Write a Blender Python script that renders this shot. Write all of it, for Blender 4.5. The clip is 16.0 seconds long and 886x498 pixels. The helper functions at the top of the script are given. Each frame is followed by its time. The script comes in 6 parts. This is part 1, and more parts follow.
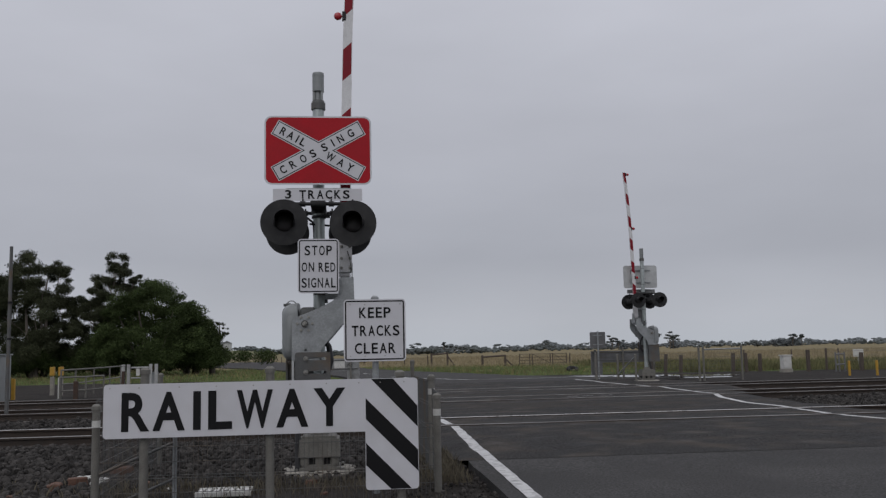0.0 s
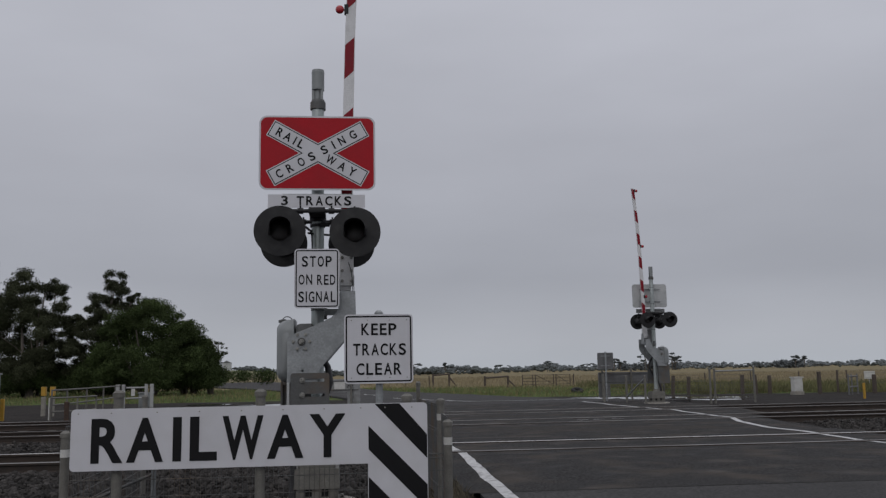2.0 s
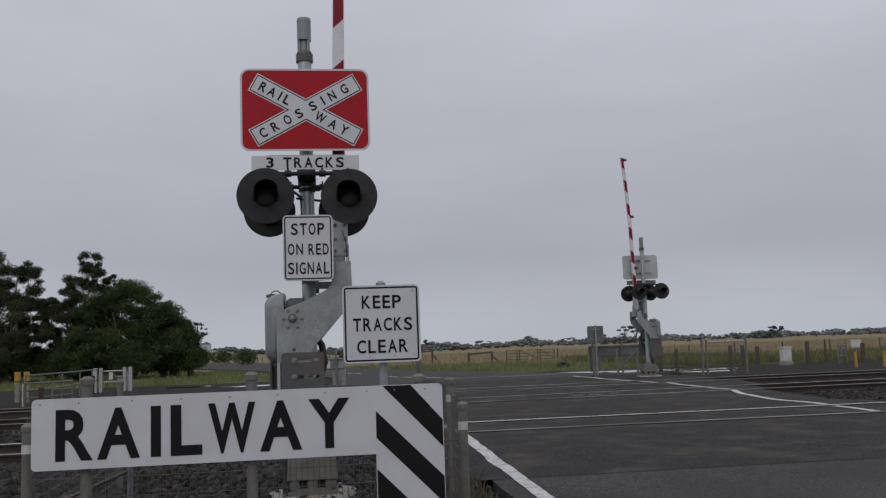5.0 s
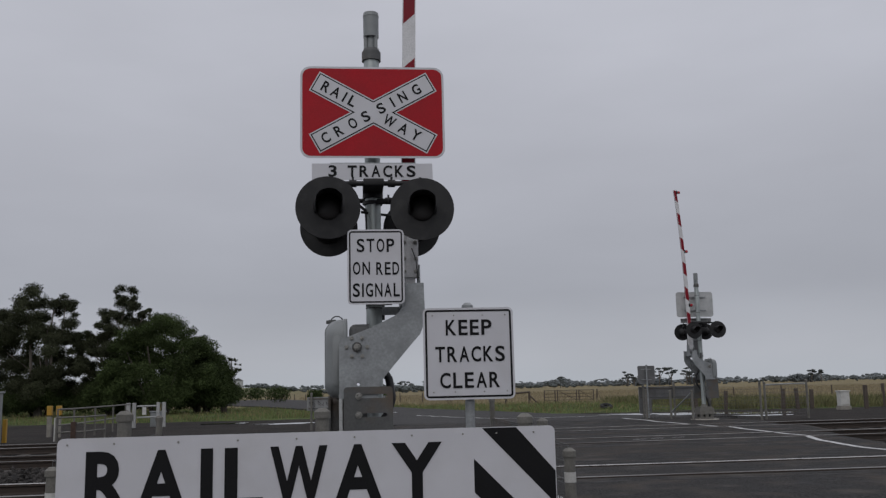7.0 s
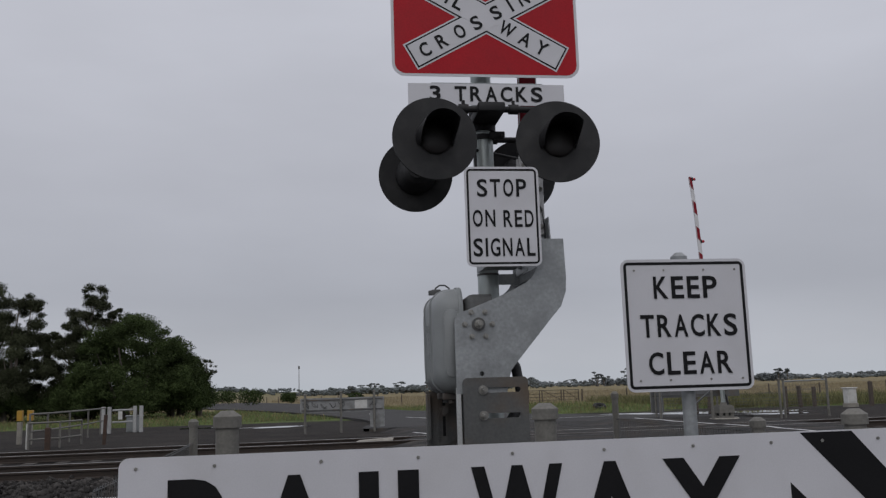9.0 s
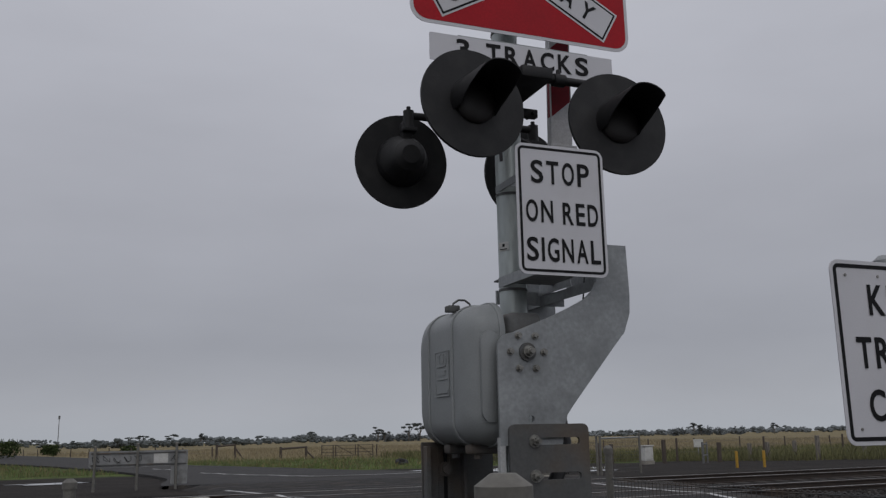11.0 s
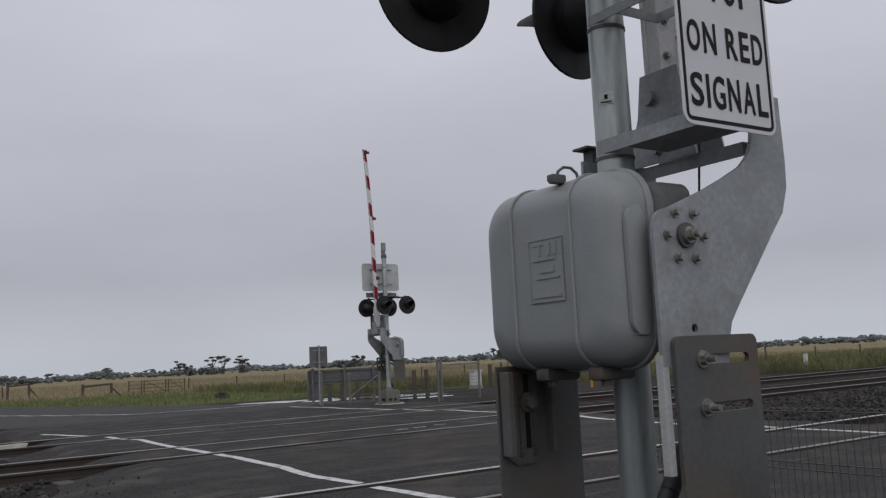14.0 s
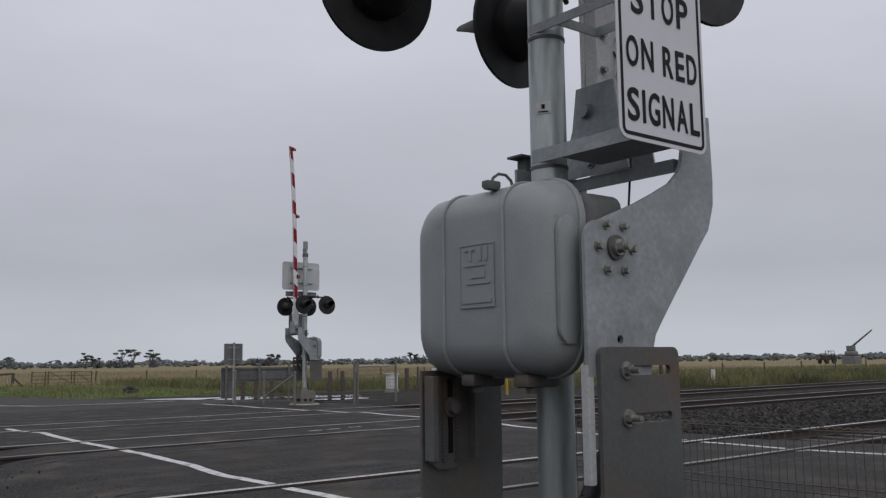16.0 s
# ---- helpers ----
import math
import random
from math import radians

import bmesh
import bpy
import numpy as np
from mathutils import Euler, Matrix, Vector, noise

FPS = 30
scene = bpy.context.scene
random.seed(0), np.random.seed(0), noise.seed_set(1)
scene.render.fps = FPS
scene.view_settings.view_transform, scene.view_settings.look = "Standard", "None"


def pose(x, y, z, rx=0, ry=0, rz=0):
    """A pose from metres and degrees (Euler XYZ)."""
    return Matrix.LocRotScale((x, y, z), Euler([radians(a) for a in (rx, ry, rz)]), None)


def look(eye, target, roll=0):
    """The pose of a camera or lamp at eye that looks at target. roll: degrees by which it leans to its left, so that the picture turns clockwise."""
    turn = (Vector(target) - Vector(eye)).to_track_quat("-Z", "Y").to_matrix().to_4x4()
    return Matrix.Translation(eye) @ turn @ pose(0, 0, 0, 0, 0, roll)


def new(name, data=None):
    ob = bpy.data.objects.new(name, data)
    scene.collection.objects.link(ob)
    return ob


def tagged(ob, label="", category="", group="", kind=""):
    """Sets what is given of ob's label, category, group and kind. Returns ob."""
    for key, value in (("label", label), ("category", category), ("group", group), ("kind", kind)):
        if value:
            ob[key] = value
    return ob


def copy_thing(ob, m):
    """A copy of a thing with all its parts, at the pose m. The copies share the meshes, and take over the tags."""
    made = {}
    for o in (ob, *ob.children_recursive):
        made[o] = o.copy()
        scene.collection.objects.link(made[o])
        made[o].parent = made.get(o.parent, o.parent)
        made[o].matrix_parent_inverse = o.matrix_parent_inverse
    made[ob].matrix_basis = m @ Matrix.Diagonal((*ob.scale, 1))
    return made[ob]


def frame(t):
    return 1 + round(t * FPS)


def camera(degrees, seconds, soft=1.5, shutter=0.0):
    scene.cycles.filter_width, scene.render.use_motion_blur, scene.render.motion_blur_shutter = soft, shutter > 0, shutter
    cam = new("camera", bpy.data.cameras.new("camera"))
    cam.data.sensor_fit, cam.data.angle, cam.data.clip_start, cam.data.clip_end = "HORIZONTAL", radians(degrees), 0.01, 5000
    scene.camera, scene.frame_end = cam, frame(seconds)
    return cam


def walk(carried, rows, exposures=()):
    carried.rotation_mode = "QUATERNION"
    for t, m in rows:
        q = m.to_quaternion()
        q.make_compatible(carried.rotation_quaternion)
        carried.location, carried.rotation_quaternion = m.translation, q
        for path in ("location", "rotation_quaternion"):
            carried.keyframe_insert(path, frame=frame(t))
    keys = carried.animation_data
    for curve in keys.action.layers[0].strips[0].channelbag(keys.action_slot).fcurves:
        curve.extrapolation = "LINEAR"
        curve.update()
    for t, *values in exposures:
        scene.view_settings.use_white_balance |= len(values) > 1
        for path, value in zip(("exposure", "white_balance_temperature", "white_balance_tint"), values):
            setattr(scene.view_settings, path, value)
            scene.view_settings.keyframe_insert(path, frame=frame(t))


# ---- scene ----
cam = camera(52.5, 16.0, 1.3)
METRES, EYE, TILT, LEAN, TURN = 8.85, 1.18, -0.25, 0.7, -6.3
ROWS = [
    (0.0, 0.0, 0.0, 0.0, 0.06, 6.69, 0.47),
    (0.5, 0.0047, 0.0234, 0.0032, 2.15, 8.37, 0.52),
    (1.0, -0.0016, 0.0495, 0.0014, 2.23, 8.32, -1.1),
    (1.5, -0.0094, 0.0697, 0.0018, 0.62, 8.5, -1.11),
    (2.0, -0.0106, 0.0965, 0.0011, 0.1, 7.98, 0.28),
    (2.5, -0.0108, 0.1231, 0.0023, 0.45, 8.29, 0.88),
    (3.0, -0.0219, 0.1492, 0.0007, 1.44, 7.17, 0.87),
    (3.5, -0.0368, 0.1699, 0.0016, -0.98, 6.94, 0.74),
    (3.7, -0.0378, 0.1756, 0.0016, -0.79, 6.67, 1.23),
    (5.8, -0.0398, 0.2225, 0.0013, -1.21, 6.5, 1.35),
    (6.0, -0.0413, 0.2357, 0.0013, -0.76, 6.67, 1.58),
    (6.5, -0.0677, 0.2747, 0.0013, 1.82, 7.8, 2.17),
    (7.0, -0.0851, 0.3136, -0.0008, 0.79, 9.01, 0.62),
    (7.5, -0.1038, 0.3574, -0.0015, 0.89, 9.8, 1.58),
    (8.0, -0.1387, 0.4084, -0.0018, 0.32, 7.6, 1.7),
    (8.5, -0.171, 0.4668, -0.005, 1.96, 7.55, 3.25),
    (9.0, -0.2104, 0.5228, -0.0054, -1.25, 9.09, 1.1),
    (9.5, -0.2356, 0.577, -0.0034, -6.75, 10.91, 2.55),
    (9.7, -0.2467, 0.5967, -0.0022, -5.98, 11.34, 2.39),
    (11.8, -0.3579, 0.7609, -0.0068, -20.53, 12.14, -0.88),
    (12.0, -0.3578, 0.7773, -0.0064, -20.8, 11.45, -1.09),
    (12.5, -0.3707, 0.8165, -0.0061, -22.87, 8.92, -0.42),
    (13.0, -0.3893, 0.8476, -0.0053, -24.55, 7.78, 0.47),
    (13.5, -0.3888, 0.8743, -0.0044, -25.24, 7.86, 1.68),
    (14.0, -0.3943, 0.8833, -0.0039, -27.42, 7.59, 2.33),
    (14.5, -0.3965, 0.8861, -0.0041, -29.26, 7.3, 0.6),
    (15.0, -0.3977, 0.8865, -0.0039, -30.41, 7.44, 0.61),
    (15.5, -0.397, 0.887, -0.004, -31.44, 7.65, 0.32),
    (16.0, -0.3963, 0.8871, -0.0041, -32.72, 7.71, 0.22),
]
walk(cam, [(t, pose(0, 0, EYE, TILT, LEAN, TURN) @ pose(METRES * x, METRES * y, METRES * z, 90 + pitch, roll, yaw)) for t, x, y, z, yaw, pitch, roll in ROWS],
     exposures=((0.0, -0.02), (1.0, -0.12), (1.5, -0.12), (2.0, -0.16), (2.5, -0.12), (3.5, -0.03), (6.0, -0.01), (7.0, -0.10), (7.5, -0.20), (8.5, -0.04), (9.0, 0.0), (9.5, -0.2), (9.7, -0.22), (12.0, -0.3), (12.5, -0.14), (13.0, -0.03), (13.5, 0.06), (15.0, 0.1), (16.0, 0.14)))

# ---------------------------------------------------------------- light
world = bpy.data.worlds.new("overcast")
scene.world = world
world.use_nodes = True
wn, wl = world.node_tree.nodes, world.node_tree.links
wn.clear()
w_out = wn.new("ShaderNodeOutputWorld")
w_sky = wn.new("ShaderNodeTexSky")
w_sky.sky_type = "NISHITA"
w_sky.sun_disc = False
w_sky.sun_elevation, w_sky.sun_rotation = radians(38), radians(200)
w_sky.dust_density = 4.0
w_bg = wn.new("ShaderNodeBackground")
w_bg.inputs["Strength"].default_value = 0.05
wl.new(w_sky.outputs[0], w_bg.inputs[0])
# the cloud layer: brighter overhead, softly streaked
w_co = wn.new("ShaderNodeTexCoord")
w_sep = wn.new("ShaderNodeSeparateXYZ")
wl.new(w_co.outputs["Generated"], w_sep.inputs[0])
w_ramp = wn.new("ShaderNodeValToRGB")
w_ramp.color_ramp.elements[0].position = 0.0
w_ramp.color_ramp.elements[0].color = (0.47, 0.50, 0.55, 1)
w_ramp.color_ramp.elements[1].position = 1.0
w_ramp.color_ramp.elements[1].color = (1.0, 1.0, 1.06, 1)
for p, c in ((0.03, (0.475, 0.495, 0.545, 1)), (0.10, (0.405, 0.42, 0.472, 1)), (0.22, (0.465, 0.477, 0.533, 1)), (0.42, (0.575, 0.588, 0.655, 1))):
    e = w_ramp.color_ramp.elements.new(p)
    e.color = c
wl.new(w_sep.outputs["Z"], w_ramp.inputs[0])
w_map = wn.new("ShaderNodeMapping")
w_map.inputs["Scale"].default_value = (1.6, 1.6, 5.0)
wl.new(w_co.outputs["Generated"], w_map.inputs[0])
w_noise = wn.new("ShaderNodeTexNoise")
w_noise.inputs["Scale"].default_value = 1.7
w_noise.inputs["Detail"].default_value = 5
wl.new(w_map.outputs[0], w_noise.inputs[0])
w_mr = wn.new("ShaderNodeMapRange")
w_mr.inputs["From Min"].default_value, w_mr.inputs["From Max"].default_value = 0.25, 0.75
w_mr.inputs["To Min"].default_value, w_mr.inputs["To Max"].default_value = 0.93, 1.07
wl.new(w_noise.outputs[0], w_mr.inputs[0])
w_mul = wn.new("ShaderNodeVectorMath")
w_mul.operation = "SCALE"
wl.new(w_ramp.outputs[0], w_mul.inputs[0])
wl.new(w_mr.outputs[0], w_mul.inputs["Scale"])
w_cloud = wn.new("ShaderNodeBackground")
w_cloud.inputs["Strength"].default_value = 1.0
wl.new(w_mul.outputs[0], w_cloud.inputs[0])
w_mix = wn.new("ShaderNodeMixShader")
w_mix.inputs[0].default_value = 0.94
wl.new(w_bg.outputs[0], w_mix.inputs[1])
wl.new(w_cloud.outputs[0], w_mix.inputs[2])
wl.new(w_mix.outputs[0], w_out.inputs[0])

sun = new("sun", bpy.data.lights.new("sun", "SUN"))
sun.data.energy, sun.data.angle, sun.data.color = 0.5, radians(50), (1.0, 0.98, 0.96)
sun.matrix_world = look((0, 0, 50), (18, 50, 10))


# ---------------------------------------------------------------- materials
def mat(name, rgb, rough=0.6, metal=0.0, var=0.15, scale=8.0, fine=0.1, fscale=90.0, bump=0.0, bscale=60.0, stain=None, sscale=2.0, samount=0.0, rvar=0.1, spec=0.5, stretch=(1, 1, 1), rand=0.0, island=0.0):
    m = bpy.data.materials.new(name)
    m.use_nodes = True
    n, l = m.node_tree.nodes, m.node_tree.links
    b = n["Principled BSDF"]
    b.inputs["Roughness"].default_value, b.inputs["Metallic"].default_value = rough, metal
    b.inputs["Specular IOR Level"].default_value = spec
    co = n.new("ShaderNodeTexCoord")
    mp = n.new("ShaderNodeMapping")
    mp.inputs["Scale"].default_value = stretch
    l.new(co.outputs["Object"], mp.inputs[0])

    def noise_tex(s, detail=4.0):
        t = n.new("ShaderNodeTexNoise")
        t.inputs["Scale"].default_value, t.inputs["Detail"].default_value = s, detail
        l.new(mp.outputs[0], t.inputs["Vector"])
        return t

    def spread(src, lo, hi, a=0.3, z=0.7):
        r = n.new("ShaderNodeMapRange")
        r.inputs["From Min"].default_value, r.inputs["From Max"].default_value = a, z
        r.inputs["To Min"].default_value, r.inputs["To Max"].default_value = lo, hi
        l.new(src, r.inputs[0])
        return r.outputs[0]

    def math_node(op, a, c):
        r = n.new("ShaderNodeMath")
        r.operation = op
        l.new(a, r.inputs[0])
        if isinstance(c, (int, float)):
            r.inputs[1].default_value = c
        else:
            l.new(c, r.inputs[1])
        return r.outputs[0]

    big, small = noise_tex(scale), noise_tex(fscale, 2.0)
    gain = math_node("MULTIPLY", spread(big.outputs[0], 1 - var, 1 + var), spread(small.outputs[0], 1 - fine, 1 + fine))
    if rand:
        info = n.new("ShaderNodeObjectInfo")
        gain = math_node("MULTIPLY", gain, spread(info.outputs["Random"], 1 - rand, 1 + rand, 0, 1))
    if island:
        geo = n.new("ShaderNodeNewGeometry")
        gain = math_node("MULTIPLY", gain, spread(geo.outputs["Random Per Island"], 1 - island, 1 + island, 0, 1))
    colour = n.new("ShaderNodeVectorMath")
    colour.operation = "SCALE"
    colour.inputs[0].default_value = rgb
    l.new(gain, colour.inputs["Scale"])
    result = colour.outputs[0]
    if stain:
        st = noise_tex(sscale, 6.0)
        mx = n.new("ShaderNodeMix")
        mx.data_type = "RGBA"
        l.new(spread(st.outputs[0], 0, samount, 0.48, 0.68), mx.inputs["Factor"])
        l.new(result, mx.inputs["A"])
        mx.inputs["B"].default_value = (*stain, 1)
        result = mx.outputs["Result"]
    l.new(result, b.inputs["Base Color"])
    l.new(spread(big.outputs[0], max(0.02, rough - rvar), min(1, rough + rvar)), b.inputs["Roughness"])
    if bump:
        bt = noise_tex(bscale, 5.0)
        bp = n.new("ShaderNodeBump")
        bp.inputs["Strength"].default_value, bp.inputs["Distance"].default_value = 0.6, bump
        l.new(bt.outputs[0], bp.inputs["Height"])
        l.new(bp.outputs[0], b.inputs["Normal"])
    return m


M_WHITE = mat("sign_white", (0.56, 0.56, 0.59), 0.42, var=0.04, scale=3, fine=0.03, fscale=200, stain=(0.42, 0.41, 0.40), sscale=4, samount=0.22)
M_BLACK = mat("sign_black", (0.007, 0.007, 0.008), 0.6, var=0.2, spec=0.2)
M_ALU = mat("pale_aluminium_back", (0.46, 0.47, 0.47), 0.5, 0.3, var=0.08, scale=3, stain=(0.34, 0.35, 0.35), sscale=4, samount=0.5)
M_OLDBACK = mat("stained_aluminium_back", (0.23, 0.235, 0.235), 0.6, 0.2, var=0.15, scale=3, stain=(0.13, 0.13, 0.125), sscale=5, samount=0.7)
M_BAND = mat("boom_red", (0.21, 0.008, 0.018), 0.5, spec=0.2, var=0.1, stain=(0.16, 0.015, 0.025), sscale=5, samount=0.5)
M_RED = mat("sign_red", (0.37, 0.008, 0.016), 0.5, spec=0.2, var=0.08, scale=4, stain=(0.28, 0.010, 0.018), sscale=5, samount=0.4)
M_MAST = mat("bright_galvanised_tube", (0.38, 0.415, 0.41), 0.42, 0.45, var=0.14, scale=6, fine=0.12, fscale=40, bump=0.0015, bscale=25, stain=(0.26, 0.285, 0.28), sscale=5, samount=0.7, stretch=(1, 1, 0.25))
M_GALV = mat("galvanised_steel", (0.285, 0.30, 0.308), 0.5, 0.35, var=0.16, scale=5, fine=0.12, fscale=45, bump=0.002, bscale=30, stain=(0.20, 0.212, 0.215), sscale=7, samount=0.6)
M_GALVD = mat("weathered_galvanised_plate", (0.092, 0.094, 0.094), 0.6, 0.2, var=0.15, scale=6, fine=0.1, fscale=60, bump=0.001, bscale=50, stain=(0.13, 0.08, 0.04), sscale=2.6, samount=0.55)
M_GREY = mat("grey_machine_paint", (0.225, 0.240, 0.243), 0.45, 0.0, var=0.05, scale=4, fine=0.04, fscale=120, bump=0.0012, bscale=140, stain=(0.18, 0.187, 0.19), sscale=5, samount=0.35)
M_DARK = mat("black_lamp_paint", (0.012, 0.012, 0.013), 0.6, spec=0.35, var=0.25, scale=12, stain=(0.03, 0.03, 0.03), sscale=9, samount=0.5)
M_LENS = mat("dark_red_lens", (0.012, 0.010, 0.010), 0.55, var=0.1, spec=0.5)
M_BOLT = mat("zinc_bolt", (0.28, 0.275, 0.255), 0.35, 0.7, var=0.25, scale=40)
M_BARE = mat("bare_sheet_steel", (0.15, 0.153, 0.156), 0.55, 0.3, var=0.12, scale=5, stain=(0.09, 0.09, 0.09), sscale=3, samount=0.6)
M_REDLAMP = mat("red_lamp_plastic", (0.38, 0.02, 0.03), 0.3, var=0.1)
M_BOOMW = mat("boom_white", (0.62, 0.62, 0.63), 0.45, var=0.05, stain=(0.4, 0.4, 0.4), sscale=6, samount=0.4)
M_CONC = mat("concrete", (0.27, 0.255, 0.225), 0.9, var=0.2, scale=6, fine=0.2, fscale=80, bump=0.004, bscale=60, stain=(0.16, 0.15, 0.13), sscale=4, samount=0.7)
M_CABLE = mat("black_rubber_cable", (0.03, 0.03, 0.032), 0.55, var=0.2)
M_RAILTOP = mat("polished_rail_head", (0.42, 0.41, 0.40), 0.3, 0.85, var=0.12, scale=3)
M_RAILDULL = mat("dull_rail_head", (0.22, 0.215, 0.21), 0.45, 0.6, var=0.3, scale=0.8, stain=(0.07, 0.062, 0.058), sscale=0.35, samount=0.85)
M_POST = mat("weathered_fence_post", (0.15, 0.145, 0.13), 0.7, 0.1, var=0.15, scale=5, fine=0.15, stain=(0.09, 0.085, 0.075), sscale=6, samount=0.6, bump=0.002, bscale=40)
M_RUST = mat("rusty_rail_side", (0.036, 0.027, 0.022), 0.85, 0.1, var=0.3, scale=6, bump=0.004, bscale=50)
M_SLEEPER = mat("weathered_sleeper", (0.05, 0.044, 0.039), 0.9, var=0.3, scale=4, rand=0.2, bump=0.006, bscale=30)
M_ROADP = mat("road_paint", (0.50, 0.50, 0.50), 0.6, var=0.1, scale=5, fine=0.15, fscale=60, stain=(0.10, 0.10, 0.10), sscale=9, samount=0.75, bump=0.002, bscale=150)
M_ASPH = mat("dark_asphalt", (0.030, 0.029, 0.0288), 0.8, spec=0.1, var=0.5, scale=2.2, fine=0.8, fscale=38, bump=0.022, bscale=40, stain=(0.060, 0.052, 0.045), sscale=1.3, samount=1.0, rvar=0.2)
M_TAR = mat("black_tar_seam", (0.009, 0.009, 0.009), 0.6, var=0.3, scale=2, spec=0.3)
M_WORN = mat("worn_brown_asphalt", (0.036, 0.031, 0.027), 0.9, spec=0.2, var=0.4, scale=1.3, fine=0.4, fscale=90, bump=0.008, bscale=120)
M_ASPHL = mat("older_asphalt", (0.053, 0.052, 0.052), 0.85, spec=0.12, var=0.3, scale=0.9, fine=0.55, fscale=45, bump=0.012, bscale=60, stain=(0.036, 0.035, 0.035), sscale=0.5, samount=0.7, rvar=0.12)
M_STONE = mat("ballast_stone", (0.040, 0.037, 0.035), 0.9, spec=0.2, var=0.3, scale=9, island=0.55, bump=0.004, bscale=40)
M_BALLAST = mat("ballast_bed", (0.022, 0.020, 0.019), 0.95, spec=0.1, var=0.35, scale=3, fine=0.5, fscale=28, bump=0.04, bscale=24)
M_TIMBER = mat("weathered_timber", (0.075, 0.06, 0.05), 0.9, var=0.3, scale=5, stretch=(6, 6, 1), bump=0.004, bscale=20)
M_YELLOW = mat("yellow_paint", (0.40, 0.23, 0.025), 0.5, var=0.12)
M_CREAM = mat("white_paint", (0.52, 0.52, 0.50), 0.5, var=0.08, stain=(0.35, 0.33, 0.3), sscale=5, samount=0.4)
M_RUSTY = mat("rusty_steel", (0.055, 0.034, 0.025), 0.9, var=0.35, scale=8, bump=0.003, bscale=50)
M_GATE = mat("chalky_white_paint", (0.36, 0.365, 0.36), 0.6, var=0.1, stain=(0.22, 0.21, 0.2), sscale=4, samount=0.5)
M_BRICK = mat("broken_red_brick", (0.105, 0.055, 0.038), 0.9, var=0.3, scale=10, bump=0.006, bscale=40)
M_RUBBER = mat("tyre_rubber", (0.014, 0.014, 0.014), 0.8, var=0.2)


# ---------------------------------------------------------------- building helpers
def thing(name, at, label, category, group="", kind=""):
    ob = new(name)
    ob.location = at
    ob.empty_display_size = 0.2
    bpy.context.view_layer.update()
    return tagged(ob, label, category, group, kind)


def base_of(ob):
    v = Vector((0, 0, 0))
    while ob:
        v += ob.location
        ob = ob.parent
    return v


def part(name, bm, material, parent=None, label="", smooth=False):
    if parent is not None:
        bmesh.ops.translate(bm, verts=bm.verts, vec=-base_of(parent))
    bmesh.ops.recalc_face_normals(bm, faces=bm.faces)
    me = bpy.data.meshes.new(name)
    bm.to_mesh(me)
    bm.free()
    for s in (material if isinstance(material, (list, tuple)) else [material]):
        me.materials.append(s)
    if smooth:
        me.polygons.foreach_set("use_smooth", [True] * len(me.polygons))
        me.set_sharp_from_angle(angle=radians(35))
    ob = new(name, me)
    ob.parent = parent
    if label:
        ob["label"] = label
    return ob


def box(bm, x0, x1, y0, y1, z0, z1, bevel=0.0):
    r = bmesh.ops.create_cube(bm, size=1)["verts"]
    bmesh.ops.scale(bm, verts=r, vec=(x1 - x0, y1 - y0, z1 - z0))
    bmesh.ops.translate(bm, verts=r, vec=((x0 + x1) / 2, (y0 + y1) / 2, (z0 + z1) / 2))
    if bevel:
        es = list({e for v in r for e in v.link_edges})
        bmesh.ops.bevel(bm, geom=es, offset=bevel, segments=2, affect="EDGES", profile=0.5)
    return bm


def tube(bm, p0, p1, r0, r1=None, n=12, cap=True):
    p0, p1 = Vector(p0), Vector(p1)
    d = p1 - p0
    q = d.to_track_quat("Z", "Y").to_matrix().to_4x4()
    m = Matrix.Translation((p0 + p1) / 2) @ q
    bmesh.ops.create_cone(bm, cap_ends=cap, cap_tris=False, segments=n, radius1=r0, radius2=r0 if r1 is None else r1, depth=d.length, matrix=m)
    return bm


def prism(bm, pts, y0, y1, axes="xz", bevel=0.0):
    """A polygon in the plane of two axes, extruded along the third from y0 to y1."""
    def put(a, b, c):
        return {"xz": (a, c, b), "xy": (a, b, c), "yz": (c, a, b)}[axes]
    v0 = [bm.verts.new(put(a, b, y0)) for a, b in pts]
    v1 = [bm.verts.new(put(a, b, y1)) for a, b in pts]
    k = len(pts)
    f = [bm.faces.new(v0), bm.faces.new(v1[::-1])]
    for i in range(k):
        f.append(bm.faces.new((v0[i], v0[(i + 1) % k], v1[(i + 1) % k], v1[i])))
    if bevel:
        es = [e for e in bm.edges if (e.verts[0] in v0 and e.verts[1] in v0) or (e.verts[0] in v1 and e.verts[1] in v1)]
        bmesh.ops.bevel(bm, geom=es, offset=bevel, segments=2, affect="EDGES", profile=0.5)
    return bm


def holed_prism(outer, holes, y0, y1):
    """A plate in xz with openings cut through it, from y0 to y1."""
    bm = bmesh.new()
    edges = []
    for loop in (outer, *holes):
        v = [bm.verts.new((x, y0, z)) for x, z in loop]
        edges += [bm.edges.new((v[i], v[(i + 1) % len(v)])) for i in range(len(v))]
    bmesh.ops.triangle_fill(bm, use_beauty=True, use_dissolve=False, edges=edges)
    made = bmesh.ops.extrude_face_region(bm, geom=list(bm.faces))["geom"]
    bmesh.ops.translate(bm, verts=[e for e in made if isinstance(e, bmesh.types.BMVert)], vec=(0, y1 - y0, 0))
    return bm


def disc(cx, cz, r, n=16):
    return [(cx + r * math.cos(2 * math.pi * i / n), cz + r * math.sin(2 * math.pi * i / n)) for i in range(n)]


